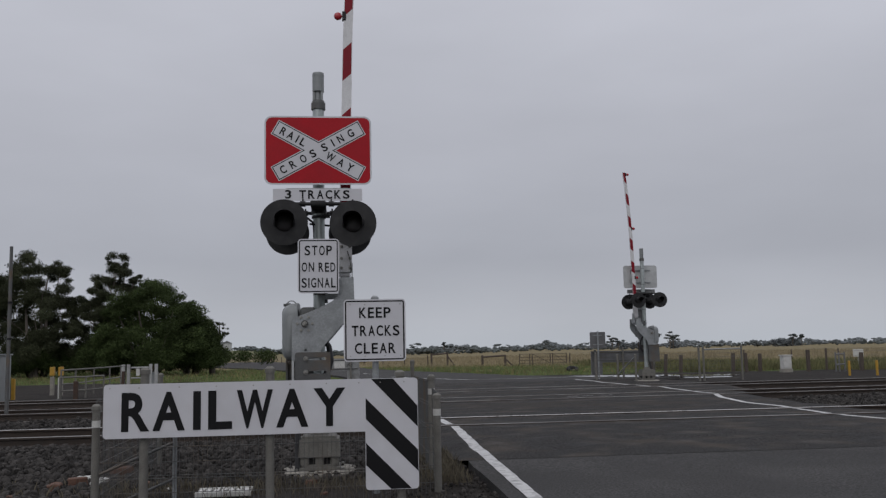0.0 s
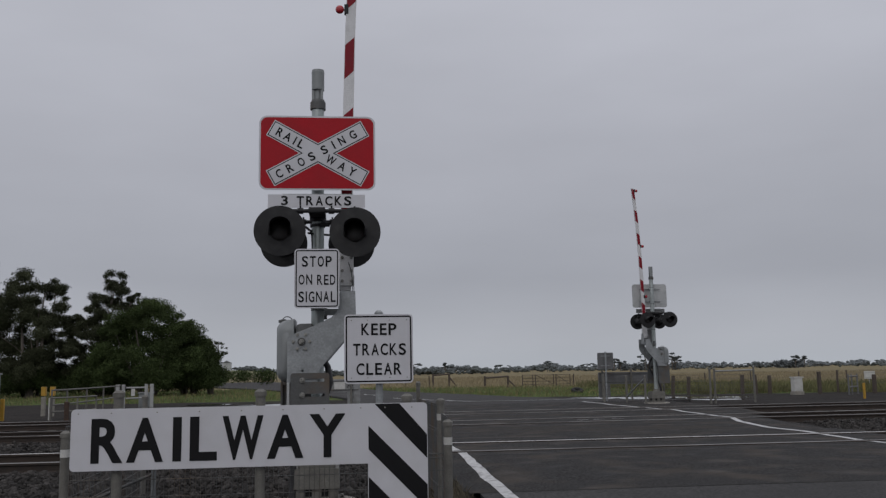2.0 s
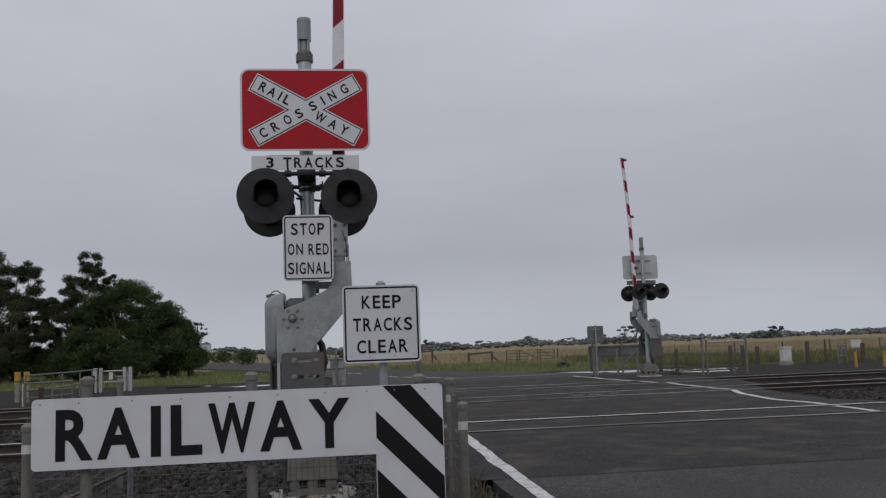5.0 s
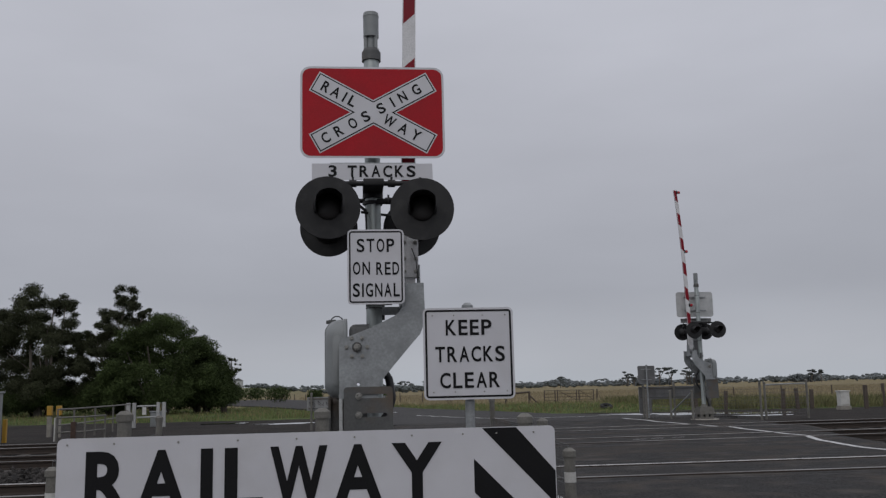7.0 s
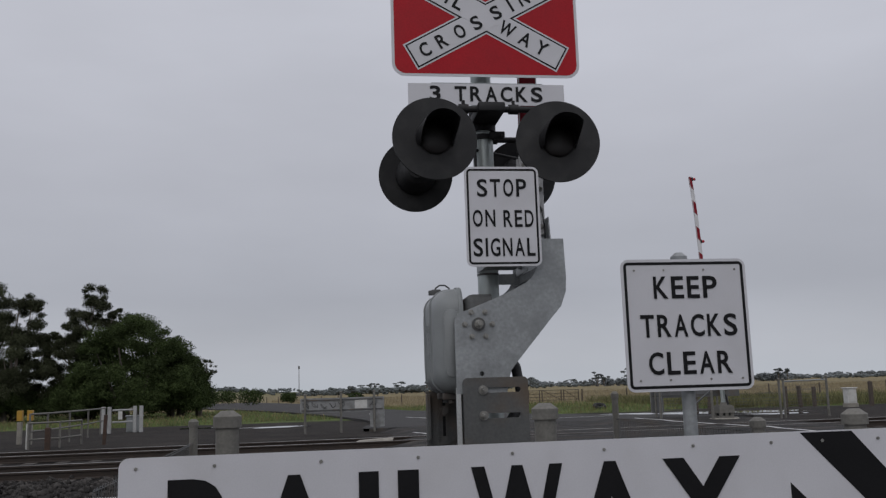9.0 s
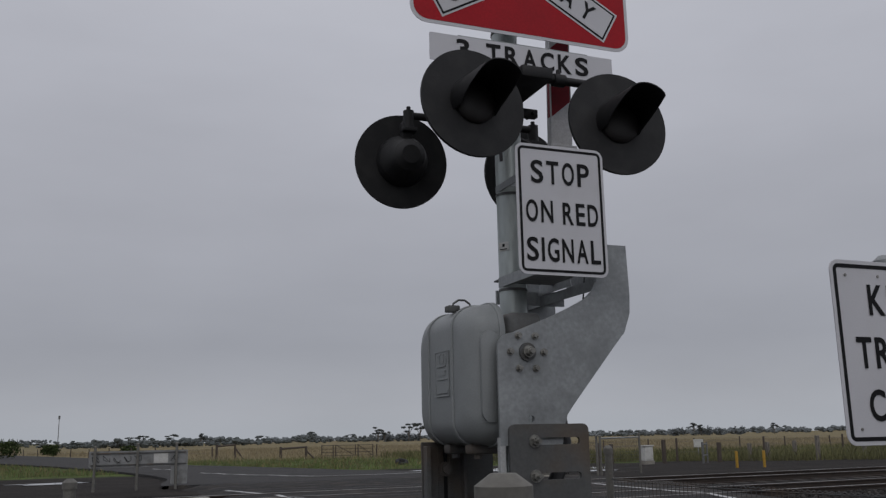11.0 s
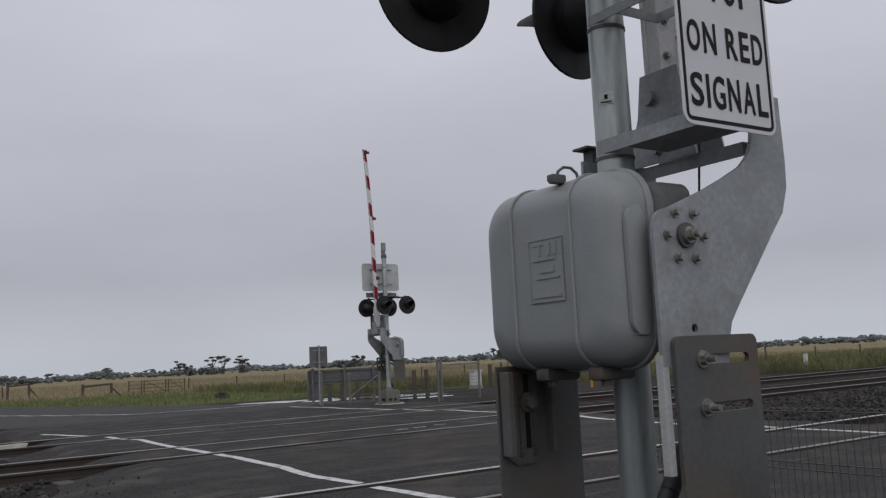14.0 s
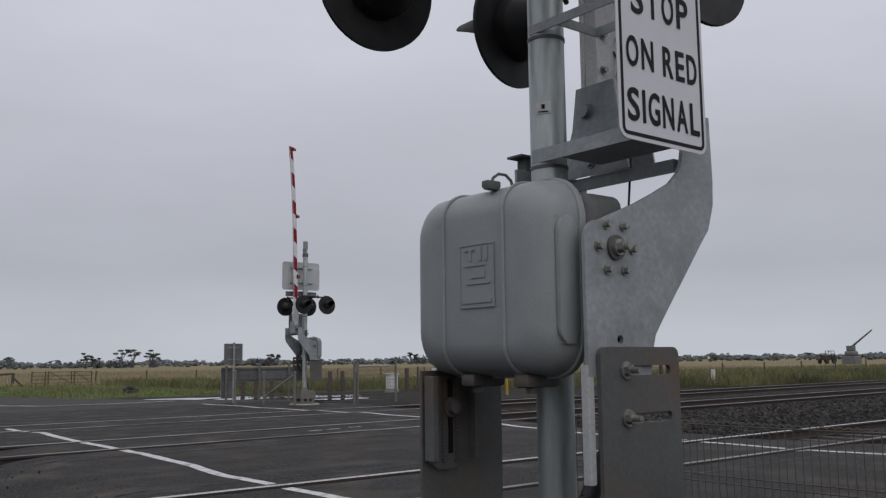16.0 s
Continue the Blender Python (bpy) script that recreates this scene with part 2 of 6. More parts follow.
def rrect(x0, x1, z0, z1, r, n=5):
    out = []
    for cx, cz, a in ((x1 - r, z1 - r, 0), (x0 + r, z1 - r, 90), (x0 + r, z0 + r, 180), (x1 - r, z0 + r, 270)):
        for i in range(n + 1):
            t = radians(a + 90 * i / n)
            out.append((cx + r * math.cos(t), cz + r * math.sin(t)))
    return out


def ring(bm, outer, inner, y0, y1):
    """A flat band between two outlines with the same number of points, in xz, from y0 to y1."""
    k = len(outer)
    a0, b0 = [bm.verts.new((x, y0, z)) for x, z in outer], [bm.verts.new((x, y0, z)) for x, z in inner]
    a1, b1 = [bm.verts.new((x, y1, z)) for x, z in outer], [bm.verts.new((x, y1, z)) for x, z in inner]
    for i in range(k):
        j = (i + 1) % k
        bm.faces.new((a0[i], a0[j], b0[j], b0[i]))
        bm.faces.new((a1[j], a1[i], b1[i], b1[j]))
        bm.faces.new((a0[j], a0[i], a1[i], a1[j]))
        bm.faces.new((b0[i], b0[j], b1[j], b1[i]))
    return bm


def path_tube(bm, pts, r, n=8):
    for a, b in zip(pts, pts[1:]):
        tube(bm, a, b, r, n=n)
    for p in pts[1:-1]:
        bmesh.ops.create_icosphere(bm, subdivisions=1, radius=r * 1.02, matrix=Matrix.Translation(p))
    return bm


def hexnut(bm, c, axis, r, h):
    c, axis = Vector(c), Vector(axis).normalized()
    tube(bm, c, c + axis * h * 0.25, r * 1.45, n=14)
    tube(bm, c + axis * h * 0.25, c + axis * h, r, n=6)
    return bm


def letters(text, frame_at, w, h, material, parent, depth=0.0015, bold=0.0, label=""):
    """Built-in lettering stretched to w by h about the pose frame_at (x along the line, y up)."""
    cu = bpy.data.curves.new("lettering", "FONT")
    cu.body, cu.size, cu.extrude, cu.offset, cu.resolution_u = text, 1.0, 0.02, bold, 4
    tmp = new("lettering_source", cu)
    bpy.context.view_layer.update()
    me = bpy.data.meshes.new_from_object(tmp.evaluated_get(bpy.context.evaluated_depsgraph_get()))
    bpy.data.objects.remove(tmp)
    co = np.array([v.co[:] for v in me.vertices])
    lo, hi = co.min(0), co.max(0)
    for v in me.vertices:
        v.co.x = ((v.co.x - lo[0]) / (hi[0] - lo[0]) - 0.5) * w
        v.co.y = ((v.co.y - lo[1]) / (hi[1] - lo[1]) - 0.5) * h
        v.co.z = (v.co.z - lo[2]) / (hi[2] - lo[2]) * depth
    me.transform(Matrix.Translation(-base_of(parent)) @ frame_at)
    me.materials.clear()
    me.materials.append(material)
    ob = new("lettering", me)
    ob.parent = parent
    ob["label"] = label or "black painted lettering"
    return ob


def spaced(text, x, y, z, w, h, parent, gap=0.34, bold=0.004):
    """A word of evenly spaced narrow letters, w by h, centred at x, y, z and facing -y."""
    wide = [0.24 if c == "I" else 1.22 if c in "MW" else 0.86 if c in "LEF" else 1.0 for c in text]
    unit = w / (sum(wide) + gap * (len(text) - 1))
    at = x - w / 2
    for c, k in zip(text, wide):
        letters(c, facing(at + k * unit / 2, y, z), k * unit, h, M_BLACK, parent, bold=bold)
        at += (k + gap) * unit


def facing(x, y, z, roll=0):
    """The pose of flat lettering that faces -y."""
    return pose(x, y, z, 90, 0, 0) @ pose(0, 0, 0, 0, 0, roll)


def sign_plate(parent, name, x0, x1, z0, z1, y, r, ground, border=0.0, inset=0.0, label="", back=True, back_material=None):
    """A sheet with rounded corners that faces -y, with a painted border line and a bare back."""
    bm = prism(bmesh.new(), rrect(x0, x1, z0, z1, r), y, y + 0.004, bevel=0.0008)
    plate = part(name, bm, ground, parent, label)
    if border:
        i = inset
        bm = ring(bmesh.new(), rrect(x0 + i, x1 - i, z0 + i, z1 - i, max(r - i, 0.004)), rrect(x0 + i + border, x1 - i - border, z0 + i + border, z1 - i - border, max(r - i - border, 0.003)), y - 0.0012, y)
        part("border", bm, M_BLACK, plate, "black border line")
    if back:
        bm = prism(bmesh.new(), rrect(x0 + 0.002, x1 - 0.002, z0 + 0.002, z1 - 0.002, r), y + 0.0045, y + 0.006)
        part("back_face", bm, back_material or M_BARE, plate, "bare metal back")
    return plate

# ---------------------------------------------------------------- ground, road, tracks
TRACKS = ((14.4, 16.0, 0.0), (20.85, 22.45, 0.042), (25.6, 27.2, 0.042))
ROAD_L, ROAD_R = 1.25, 9.3


def smooth(a, b, v):
    t = min(1, max(0, (v - a) / (b - a)))
    return t * t * (3 - 2 * t)


def road_mid(y):
    """Centre of the carriageway at y: straight over the tracks, then bending away to the west."""
    return 5.1 - 0.0085 * max(0, y - 36) ** 1.75


def ground_z(x, y):
    z = -0.10 - 0.07 * (1 - smooth(9, 13, y))
    z += 0.02 * noise.noise((x * 0.35, y * 0.35, 0)) + 0.012 * noise.noise((x * 1.7, y * 1.7, 3))
    if y < 11.2:
        z += 0.085 * smooth(0.0, 1.05, x) * (1 - smooth(1.25, 1.5, x))
    if y > 34:
        z -= 0.10 * smooth(34, 45, y)
    if y > 120:
        z += 3.3 * smooth(130, 340, y) * (1 - smooth(-50, -8, x))
    return z - 0.40 * smooth(11.0, 11.8, y) * (1 - smooth(28.6 + 0.042 * x, 29.4 + 0.042 * x, y)) * (1 if abs(x) < 150 else 0)


def axis_steps(lo, hi, fine_lo, fine_hi, step):
    out, v = [], fine_lo
    while v < fine_hi:
        out.append(v)
        v += step
    s, v = step, fine_hi
    while v < hi:
        out.append(v)
        s *= 1.22
        v += s
    out.append(hi)
    s, v = step, fine_lo
    while v > lo:
        s *= 1.22
        v -= s
        out.insert(0, max(v, lo))
    return out


def sheet(xs, ys, z_of, bm=None):
    bm = bm or bmesh.new()
    rows = [[bm.verts.new((x, y, z_of(x, y))) for x in xs] for y in ys]
    for a, b in zip(rows, rows[1:]):
        for i in range(len(xs) - 1):
            bm.faces.new((a[i], a[i + 1], b[i + 1], b[i]))
    return bm


def ground_material():
    m = mat("ground_soil_grass", (0.026, 0.023, 0.021), 0.95, spec=0.1, var=0.5, scale=0.8, fine=0.4, fscale=25, bump=0.03, bscale=18)
    n, l = m.node_tree.nodes, m.node_tree.links
    b = n["Principled BSDF"]
    soil = b.inputs["Base Color"].links[0].from_socket
    geo = n.new("ShaderNodeNewGeometry")
    sep = n.new("ShaderNodeSeparateXYZ")
    l.new(geo.outputs["Position"], sep.inputs[0])
    nz = n.new("ShaderNodeTexNoise")
    nz.inputs["Scale"].default_value, nz.inputs["Detail"].default_value = 0.25, 6
    l.new(geo.outputs["Position"], nz.inputs["Vector"])
    nf = n.new("ShaderNodeTexNoise")
    nf.inputs["Scale"].default_value, nf.inputs["Detail"].default_value = 2.4, 6
    l.new(geo.outputs["Position"], nf.inputs["Vector"])

    def op(kind, a, c):
        r = n.new("ShaderNodeMath")
        r.operation = kind
        for i, v in enumerate((a, c)):
            if isinstance(v, (int, float)):
                r.inputs[i].default_value = v
            else:
                l.new(v, r.inputs[i])
        return r.outputs[0]

    def step(v, a, z):
        r = n.new("ShaderNodeMapRange")
        r.interpolation_type = "SMOOTHSTEP"
        r.inputs["From Min"].default_value, r.inputs["From Max"].default_value = a, z
        l.new(v, r.inputs[0])
        return r.outputs[0]

    def blend(f, a, c):
        r = n.new("ShaderNodeMix")
        r.data_type = "RGBA"
        l.new(f, r.inputs["Factor"])
        l.new(a, r.inputs["A"])
        if isinstance(c, tuple):
            r.inputs["B"].default_value = (*c, 1)
        else:
            l.new(c, r.inputs["B"])
        return r.outputs["Result"]

    # the verge begins past a line that runs from north-west to south-east
    edge = op("ADD", sep.outputs["Y"], op("MULTIPLY", sep.outputs["X"], 0.15))
    edge = op("ADD", edge, op("MULTIPLY", nz.outputs[0], 4.0))
    field = op("ADD", edge, op("MULTIPLY", sep.outputs["X"], 0.35))
    grass = blend(step(nf.outputs[0], 0.35, 0.65), blend(step(nz.outputs[0], 0.3, 0.7), soil, (0.075, 0.10, 0.03)), (0.10, 0.135, 0.038))
    straw = blend(step(nf.outputs[0], 0.3, 0.7), blend(step(nz.outputs[0], 0.2, 0.8), grass, (0.245, 0.195, 0.118)), (0.215, 0.17, 0.103))
    col = blend(step(edge, 48.5, 50.5), soil, grass)
    col = blend(step(field, 74, 86), col, straw)
    hill = op("MULTIPLY", step(sep.outputs["Y"], 180, 260), step(op("MULTIPLY", sep.outputs["X"], -1), 10, 40))
    col = blend(hill, col, (0.13, 0.135, 0.075))
    l.new(col, b.inputs["Base Color"])
    return m


M_GROUND = ground_material()
xs = axis_steps(-2600, 2600, -16, 30, 0.6)
ys = axis_steps(-400, 3200, -4, 60, 0.6)
ground = part("ground", sheet(xs, ys, ground_z), M_GROUND, None, smooth=True)
tagged(ground, "dark soil and gravel ground running into grass verge and straw-coloured field", "ground", kind="structure")


# asphalt: a sheet over the crossing and ribbons before and after it
def asphalt_z(x, y):
    z = 0.008 * noise.noise((x * 0.5, y * 0.5, 7))
    z -= 0.04 * (1 - smooth(7.5, 13, y))
    z -= 0.09 * smooth(32, 46, y)
    if 10 <= y < 33:
        a, c = asphalt_edges(y)
        z -= (0.07 + 0.09 * smooth(14, 16, y)) * (1 - smooth(0.0, 0.6 + 0.5 * smooth(14, 16, y), min(x - a, c - x))) * smooth(10, 11.5, y)
    for a, c, s in TRACKS:
        for r in (a, c):
            d = y - (r + s * x)
            if -0.11 < d < 0.06:
                z -= 0.022
    z += 0.014 * noise.noise((x * 0.16, y * 0.9, 11)) * smooth(14, 17, y)
    return z - 0.004


def asphalt_edges(y):
    """West and east edges of the asphalt over the tracks, uneven."""
    return (ROAD_L - 0.25 * noise.noise((3.1, y * 0.7, 0)) - 1.9 * smooth(12.5, 17.5, y) + 0.5 * smooth(18.5, 21, y) + 0.2 * smooth(26, 29, y), ROAD_R + 0.9 + 0.35 * noise.noise((9.7, y * 0.5, 0)) + 2.2 * smooth(19, 28, y))


def strip(y0, y1, z_of, edges, step=0.1, cols=28, lift=0.0):
    bm = bmesh.new()
    rows, y = [], y0
    while y <= y1 + 1e-6:
        a, c = edges(y)
        rows.append([bm.verts.new((a + (c - a) * i / cols, y, z_of(a + (c - a) * i / cols, y) + lift)) for i in range(cols + 1)])
        y += step
    for p, q in zip(rows, rows[1:]):
        for i in range(cols):
            bm.faces.new((p[i], p[i + 1], q[i + 1], q[i]))
    for side in (0, -1):
        low = [bm.verts.new((r[side].co.x, r[side].co.y, r[side].co.z - 0.14)) for r in rows]
        for i in range(len(rows) - 1):
            bm.faces.new((rows[i][side], rows[i + 1][side], low[i + 1], low[i]))
    return bm


road = part("road", strip(10.0, 33.0, asphalt_z, asphalt_edges), M_ASPH, None, smooth=True)
tagged(road, "dark patched damp asphalt laid level with the rails at the crossing", "road", kind="structure")
road_near = part("road_approach", strip(-60.0, 10.0, asphalt_z, lambda y: (ROAD_L + 0.1 + 0.03 * noise.noise((1.7, y * 1.3, 0)), ROAD_R + 0.2), 0.5, 10, -0.003), M_ASPHL, None, smooth=True)
tagged(road_near, "older grey asphalt approach road", "road", kind="structure")


def far_edges(y):
    c = road_mid(y)
    w = 4.3 + 0.055 * max(0, y - 45)
    east = float(np.interp(y, (33, 36, 40, 43, 47, 50, 55, 60, 70, 95, 150), (12.6, 10.6, 9.1, 8.3, 7.5, 6.7, 5.1, 3.6, 1.8, -0.6, -12.0)))
    return (min(c - w - 0.9 * math.exp(-((y - 33) / 5.0) ** 2), east - 6.0), east + 0.25 * noise.noise((4.2, y * 0.6, 0)))


road_far = part("road_beyond", strip(33.0, 150.0, asphalt_z, far_edges, 0.5, 10, -0.002), M_ASPHL, None, smooth=True)
tagged(road_far, "grey asphalt road bending away beyond the crossing", "road", kind="structure")


# painted lines, each one a thin sheet on the asphalt
def line(pts, w, name="edge_line", label="worn white painted road edge line", lift=0.004, z_of=asphalt_z, material=None, group="painted road lines"):
    bm = bmesh.new()
    dense = []
    for (x0, y0), (x1, y1) in zip(pts, pts[1:]):
        k = max(1, int(math.hypot(x1 - x0, y1 - y0) / 0.12))
        dense += [(x0 + (x1 - x0) * i / k, y0 + (y1 - y0) * i / k) for i in range(k)]
    dense.append(pts[-1])
    last = None
    for i, (x, y) in enumerate(dense):
        a, c = dense[max(0, i - 1)], dense[min(len(dense) - 1, i + 1)]
        d = Vector((c[0] - a[0], c[1] - a[1])).normalized()
        h = w / 2 * (1 + 0.10 * noise.noise((x * 3, y * 3, 5)))
        j = 0.012 * noise.noise((x * 5, y * 5, 9))
        l, r = (x - d.y * (h + j), y + d.x * (h + j)), (x + d.y * (h - j), y - d.x * (h - j))
        now = [bm.verts.new((*p, z_of(*p) + lift)) for p in (l, r)]
        if last:
            bm.faces.new((last[0], last[1], now[1], now[0]))
        last = now
    ob = part(name, bm, material or M_ROADP)
    return tagged(ob, label, "road marking", group, kind="structure")


W = 0.13
line([(1.5, -8), (1.52, 3), (1.55, 7.2), (1.60, 10.0), (1.71, 14.3)], 0.125)
line([(1.67, 14.55), (1.63, 15.9)], W)
line([(1.66, 16.12), (1.62, 17.1), (1.74, 18.1), (1.88, 20.3), (1.90, 20.8)], W)
line([(1.88, 21.0), (1.86, 22.4)], W)
line([(1.86, 22.6), (1.90, 23.8), (1.94, 24.9), (1.84, 25.1)], W)
line([(1.80, 25.3), (1.76, 26.5)], W)
line([(1.6, 27.4), (1.3, 28.2), (1.1, 29.4)], W)
line([(8.35, 8), (8.3, 13.2), (8.07, 14.35)], W)
line([(8.07, 14.5), (8.2, 15.95)], W)
line([(8.25, 16.15), (8.18, 17.9), (8.5, 19.8), (8.9, 21.1)], W)
line([(8.95, 21.3), (9.0, 22.7)], W)
line([(9.0, 22.9), (9.03, 24.5), (9.2, 25.9)], W)
line([(9.05, 26.1), (9.0, 27.5)], W)
line([(8.85, 27.7), (8.7, 29.3), (8.6, 33.2)], W)
line([(9.0, 36.1), (6.8, 36.1), (5.2, 36.4), (4.55, 37.6), (4.1, 39.4), (3.4, 42.0), (2.4, 45.7)], 0.15)
line([(1.78, 51.9), (1.15, 54.4)], 0.15, "lane_dash", "white painted lane dash")


# tar seams and worn bands beside the rails
def seam(y, x0, x1, w, s=0.0, wob=0.05):
    pts, x = [], x0
    while x < x1:
        pts.append((x, y + s * x + wob * noise.noise((x * 0.6, y, 2)) + 0.02 * noise.noise((x * 3, y, 6))))
        x += 0.5
    line(pts, w, "tar_seam", "black tar seam in patched asphalt", 0.0025, material=M_TAR, group="asphalt seams")


for y, x0, x1, w, s in ((13.8, 0.8, 9.0, 0.035, 0.0), (16.55, 0.3, 8.0, 0.03, 0.0), (19.9, 0.6, 9.5, 0.05, 0.042), (23.2, 1.0, 10.0, 0.06, 0.042), (24.7, 0.8, 10.5, 0.07, 0.042), (28.0, 0.6, 11.0, 0.10, 0.042), (29.2, 0.9, 8.0, 0.05, 0.02), (32.6, 1.2, 9.0, 0.04, 0.0)):
    seam(y, x0, x1, w, s)
for y, x0, x1, w, s in ((18.4, 2.6, 7.4, 0.9, 0.02), (19.4, 1.2, 5.5, 0.5, 0.03), (24.0, 2.4, 7.0, 0.45, 0.042), (35.6, 3.9, 6.6, 0.4, 0.0)):
    pts = [(x0 + (x1 - x0) * i / 16, y + s * x0 + 0.10 * noise.noise((i * 0.7, y, 3))) for i in range(17)]
    line(pts, w, "worn_patch", "worn brownish patch in the asphalt", 0.0015, material=M_WORN, group="asphalt seams")
for x, y in ((5.4, 21.75), (5.8, 21.8), (6.3, 21.9)):
    line([(x, y), (x + 0.28, y + 0.02)], 0.06, "paint_mark", "faint worn white paint mark", 0.004)


# tracks: each one with two rails and its sleepers, on a bed of ballast
def rail_profile():
    return [(-0.066, -0.150), (0.066, -0.150), (0.066, -0.137), (0.010, -0.120), (0.008, -0.045), (0.034, -0.034), (0.034, -0.006), (0.024, 0.0), (-0.024, 0.0), (-0.034, -0.006), (-0.034, -0.034), (-0.008, -0.045), (-0.010, -0.120), (-0.066, -0.137)]


def rail(track, y, s, head):
    bm = bmesh.new()
    pr = rail_profile()
    xs = [-160, -60, -20, 0, 20, 60, 160]
    loops = [[bm.verts.new((x, y + s * x + a, b + 0.004)) for a, b in pr] for x in xs]
    k = len(pr)
    for p, q in zip(loops, loops[1:]):
        for i in range(k):
            f = bm.faces.new((p[i], q[i], q[(i + 1) % k], p[(i + 1) % k]))
            f.material_index = 1 if i in (6, 7, 8) else 0
    bm.faces.new(loops[0]), bm.faces.new(loops[-1][::-1])
    return part("rail", bm, [M_RUST, head], track, "rusty steel rail with a polished running head")


def in_road(x, y):
    a, c = asphalt_edges(y)
    return a - 0.1 < x < c + 0.1


sleeper_bm = bmesh.new()
box(sleeper_bm, -0.12, 0.12, -1.3, 1.3, -0.12, 0.0, 0.015)
sleeper_mesh = bpy.data.meshes.new("sleeper")
sleeper_bm.to_mesh(sleeper_mesh)
sleeper_bm.free()
sleeper_mesh.materials.append(M_SLEEPER)
for a, c, s in TRACKS:
    mid = (a + c) / 2
    track = thing("railway_track", (0, mid, -0.15), "railway track of rusty rails on sleepers, set flush in the road", "railway track", "three parallel tracks", kind="structure")
    rail(track, a, s, M_RAILDULL)
    rail(track, c, s, M_RAILTOP if s == 0 else M_RAILDULL)
    x = -22.0
    while x < 44:
        if not in_road(x, mid):
            ob = new("sleeper", sleeper_mesh)
            ob.parent = track
            ob.location = (x, s * x, 0.006)
            ob.rotation_euler = (0, 0, math.atan(s) + random.uniform(-0.01, 0.01))
        x += 0.66


def bed_z(x, y):
    """Ballast: shoulders at sleeper height, mounded between the tracks."""
    z = -0.24
    for a, c, s in TRACKS:
        m = (a + c) / 2 + s * x
        z = max(z, -0.155 - 0.16 * smooth(1.25, 2.6, abs(y - m)))
    east = smooth(9, 13, x)
    z += 0.17 * east * smooth(17.0, 18.2, y) * (1 - smooth(19.5, 20.8, y - 0.042 * x))
    z += 0.14 * (1 - smooth(-3, 0, x)) * smooth(16.6, 17.6, y) * (1 - smooth(19.0, 20.2, y - 0.042 * x))
    z += 0.09 * (1 - smooth(0, 1.0, x)) * smooth(10.2, 11.5, y) * (1 - smooth(13, 14, y))
    return z + 0.025 * noise.noise((x * 2.2, y * 2.2, 1)) + 0.02 * noise.noise((x * 6, y * 6, 2))


for name, x0, x1 in (("ballast_bed", -150, 150),):
    bx = axis_steps(x0, x1, max(x0, -16), min(x1, 30), 0.25)
    by = [10.6 + 0.25 * i for i in range(80)]
    bed = part(name, sheet(bx, by, bed_z), M_BALLAST, None, smooth=True)
    tagged(bed, "grey crushed stone ballast bed under the railway tracks", "ballast", kind="structure")


def stones(name, count, x0, x1, y0, y1, r0, r1, label, z_of=bed_z, power=1.0, on_road=False):
    protos = []
    for k in range(6):
        b = bmesh.new()
        bmesh.ops.create_icosphere(b, subdivisions=1, radius=1)
        for v in b.verts:
            v.co *= 1 + 0.42 * noise.noise(v.co * 1.7 + Vector((k * 7, 0, 0)))
            v.co.z *= 0.72
        b.verts.ensure_lookup_table()
        protos.append((np.array([v.co[:] for v in b.verts]), np.array([[v.index for v in f.verts] for f in b.faces])))
        b.free()
    rng = np.random.RandomState(count)
    vs, fs, base = [], [], 0
    for i in range(count):
        p, f = protos[rng.randint(6)]
        x, y = x0 + (x1 - x0) * rng.rand() ** power, y0 + (y1 - y0) * rng.rand()
        if y > 10 and in_road(x, y) and not on_road:
            continue
        r = r0 + (r1 - r0) * rng.rand() ** 2
        e = Euler(rng.rand(3) * 6.28).to_matrix()
        vs.append((p * r) @ np.array(e).T + np.array((x, y, z_of(x, y) + r * 0.25)))
        fs.append(f + base)
        base += len(p)
    me = bpy.data.meshes.new(name)
    me.from_pydata(np.concatenate(vs).tolist(), [], np.concatenate(fs).tolist())
    me.materials.append(M_STONE)
    return tagged(new(name, me), label, "stones", kind="stuff")


stones("ballast_stones", 14000, -16, 1.0, 9.6, 14.6, 0.025, 0.06, "loose dark grey ballast stones beside the siding", lambda x, y: max(bed_z(x, y), ground_z(x, y)) if y > 10.6 else ground_z(x, y))
stones("ballast_stones", 1500, 0.2, 1.33, 4.0, 10.4, 0.006, 0.024, "small loose gravel along the road edge", ground_z)
stones("ballast_stones", 3500, -7, -2.35, 7.4, 9.8, 0.02, 0.055, "scattered dark stones in front of the fence", ground_z)
stones("ballast_stones", 6000, -22, 0.8, 16.3, 21.0, 0.03, 0.065, "loose dark grey ballast stones between the tracks")
stones("ballast_stones", 9000, 10.0, 34, 16.2, 22.6, 0.03, 0.065, "mounded grey ballast stones between the tracks", power=1.4)
stones("ballast_stones", 2500, 9.6, 24, 10.6, 14.3, 0.03, 0.06, "grey ballast stones beside the siding")

stones("crumbled_asphalt", 420, -1.5, 0.3, 15.2, 20.6, 0.004, 0.022, "crumbled dark asphalt and gravel along the broken road edge", lambda x, y: max(asphalt_z(x, y) if in_road(x, y) else -1, bed_z(x, y)), 1.8, True)
stones("crumbled_asphalt", 300, 9.6, 11.5, 16.2, 20.4, 0.005, 0.022, "crumbled dark asphalt and gravel along the broken road edge", lambda x, y: max(asphalt_z(x, y) if in_road(x, y) else -1, bed_z(x, y)), 1.0, True)

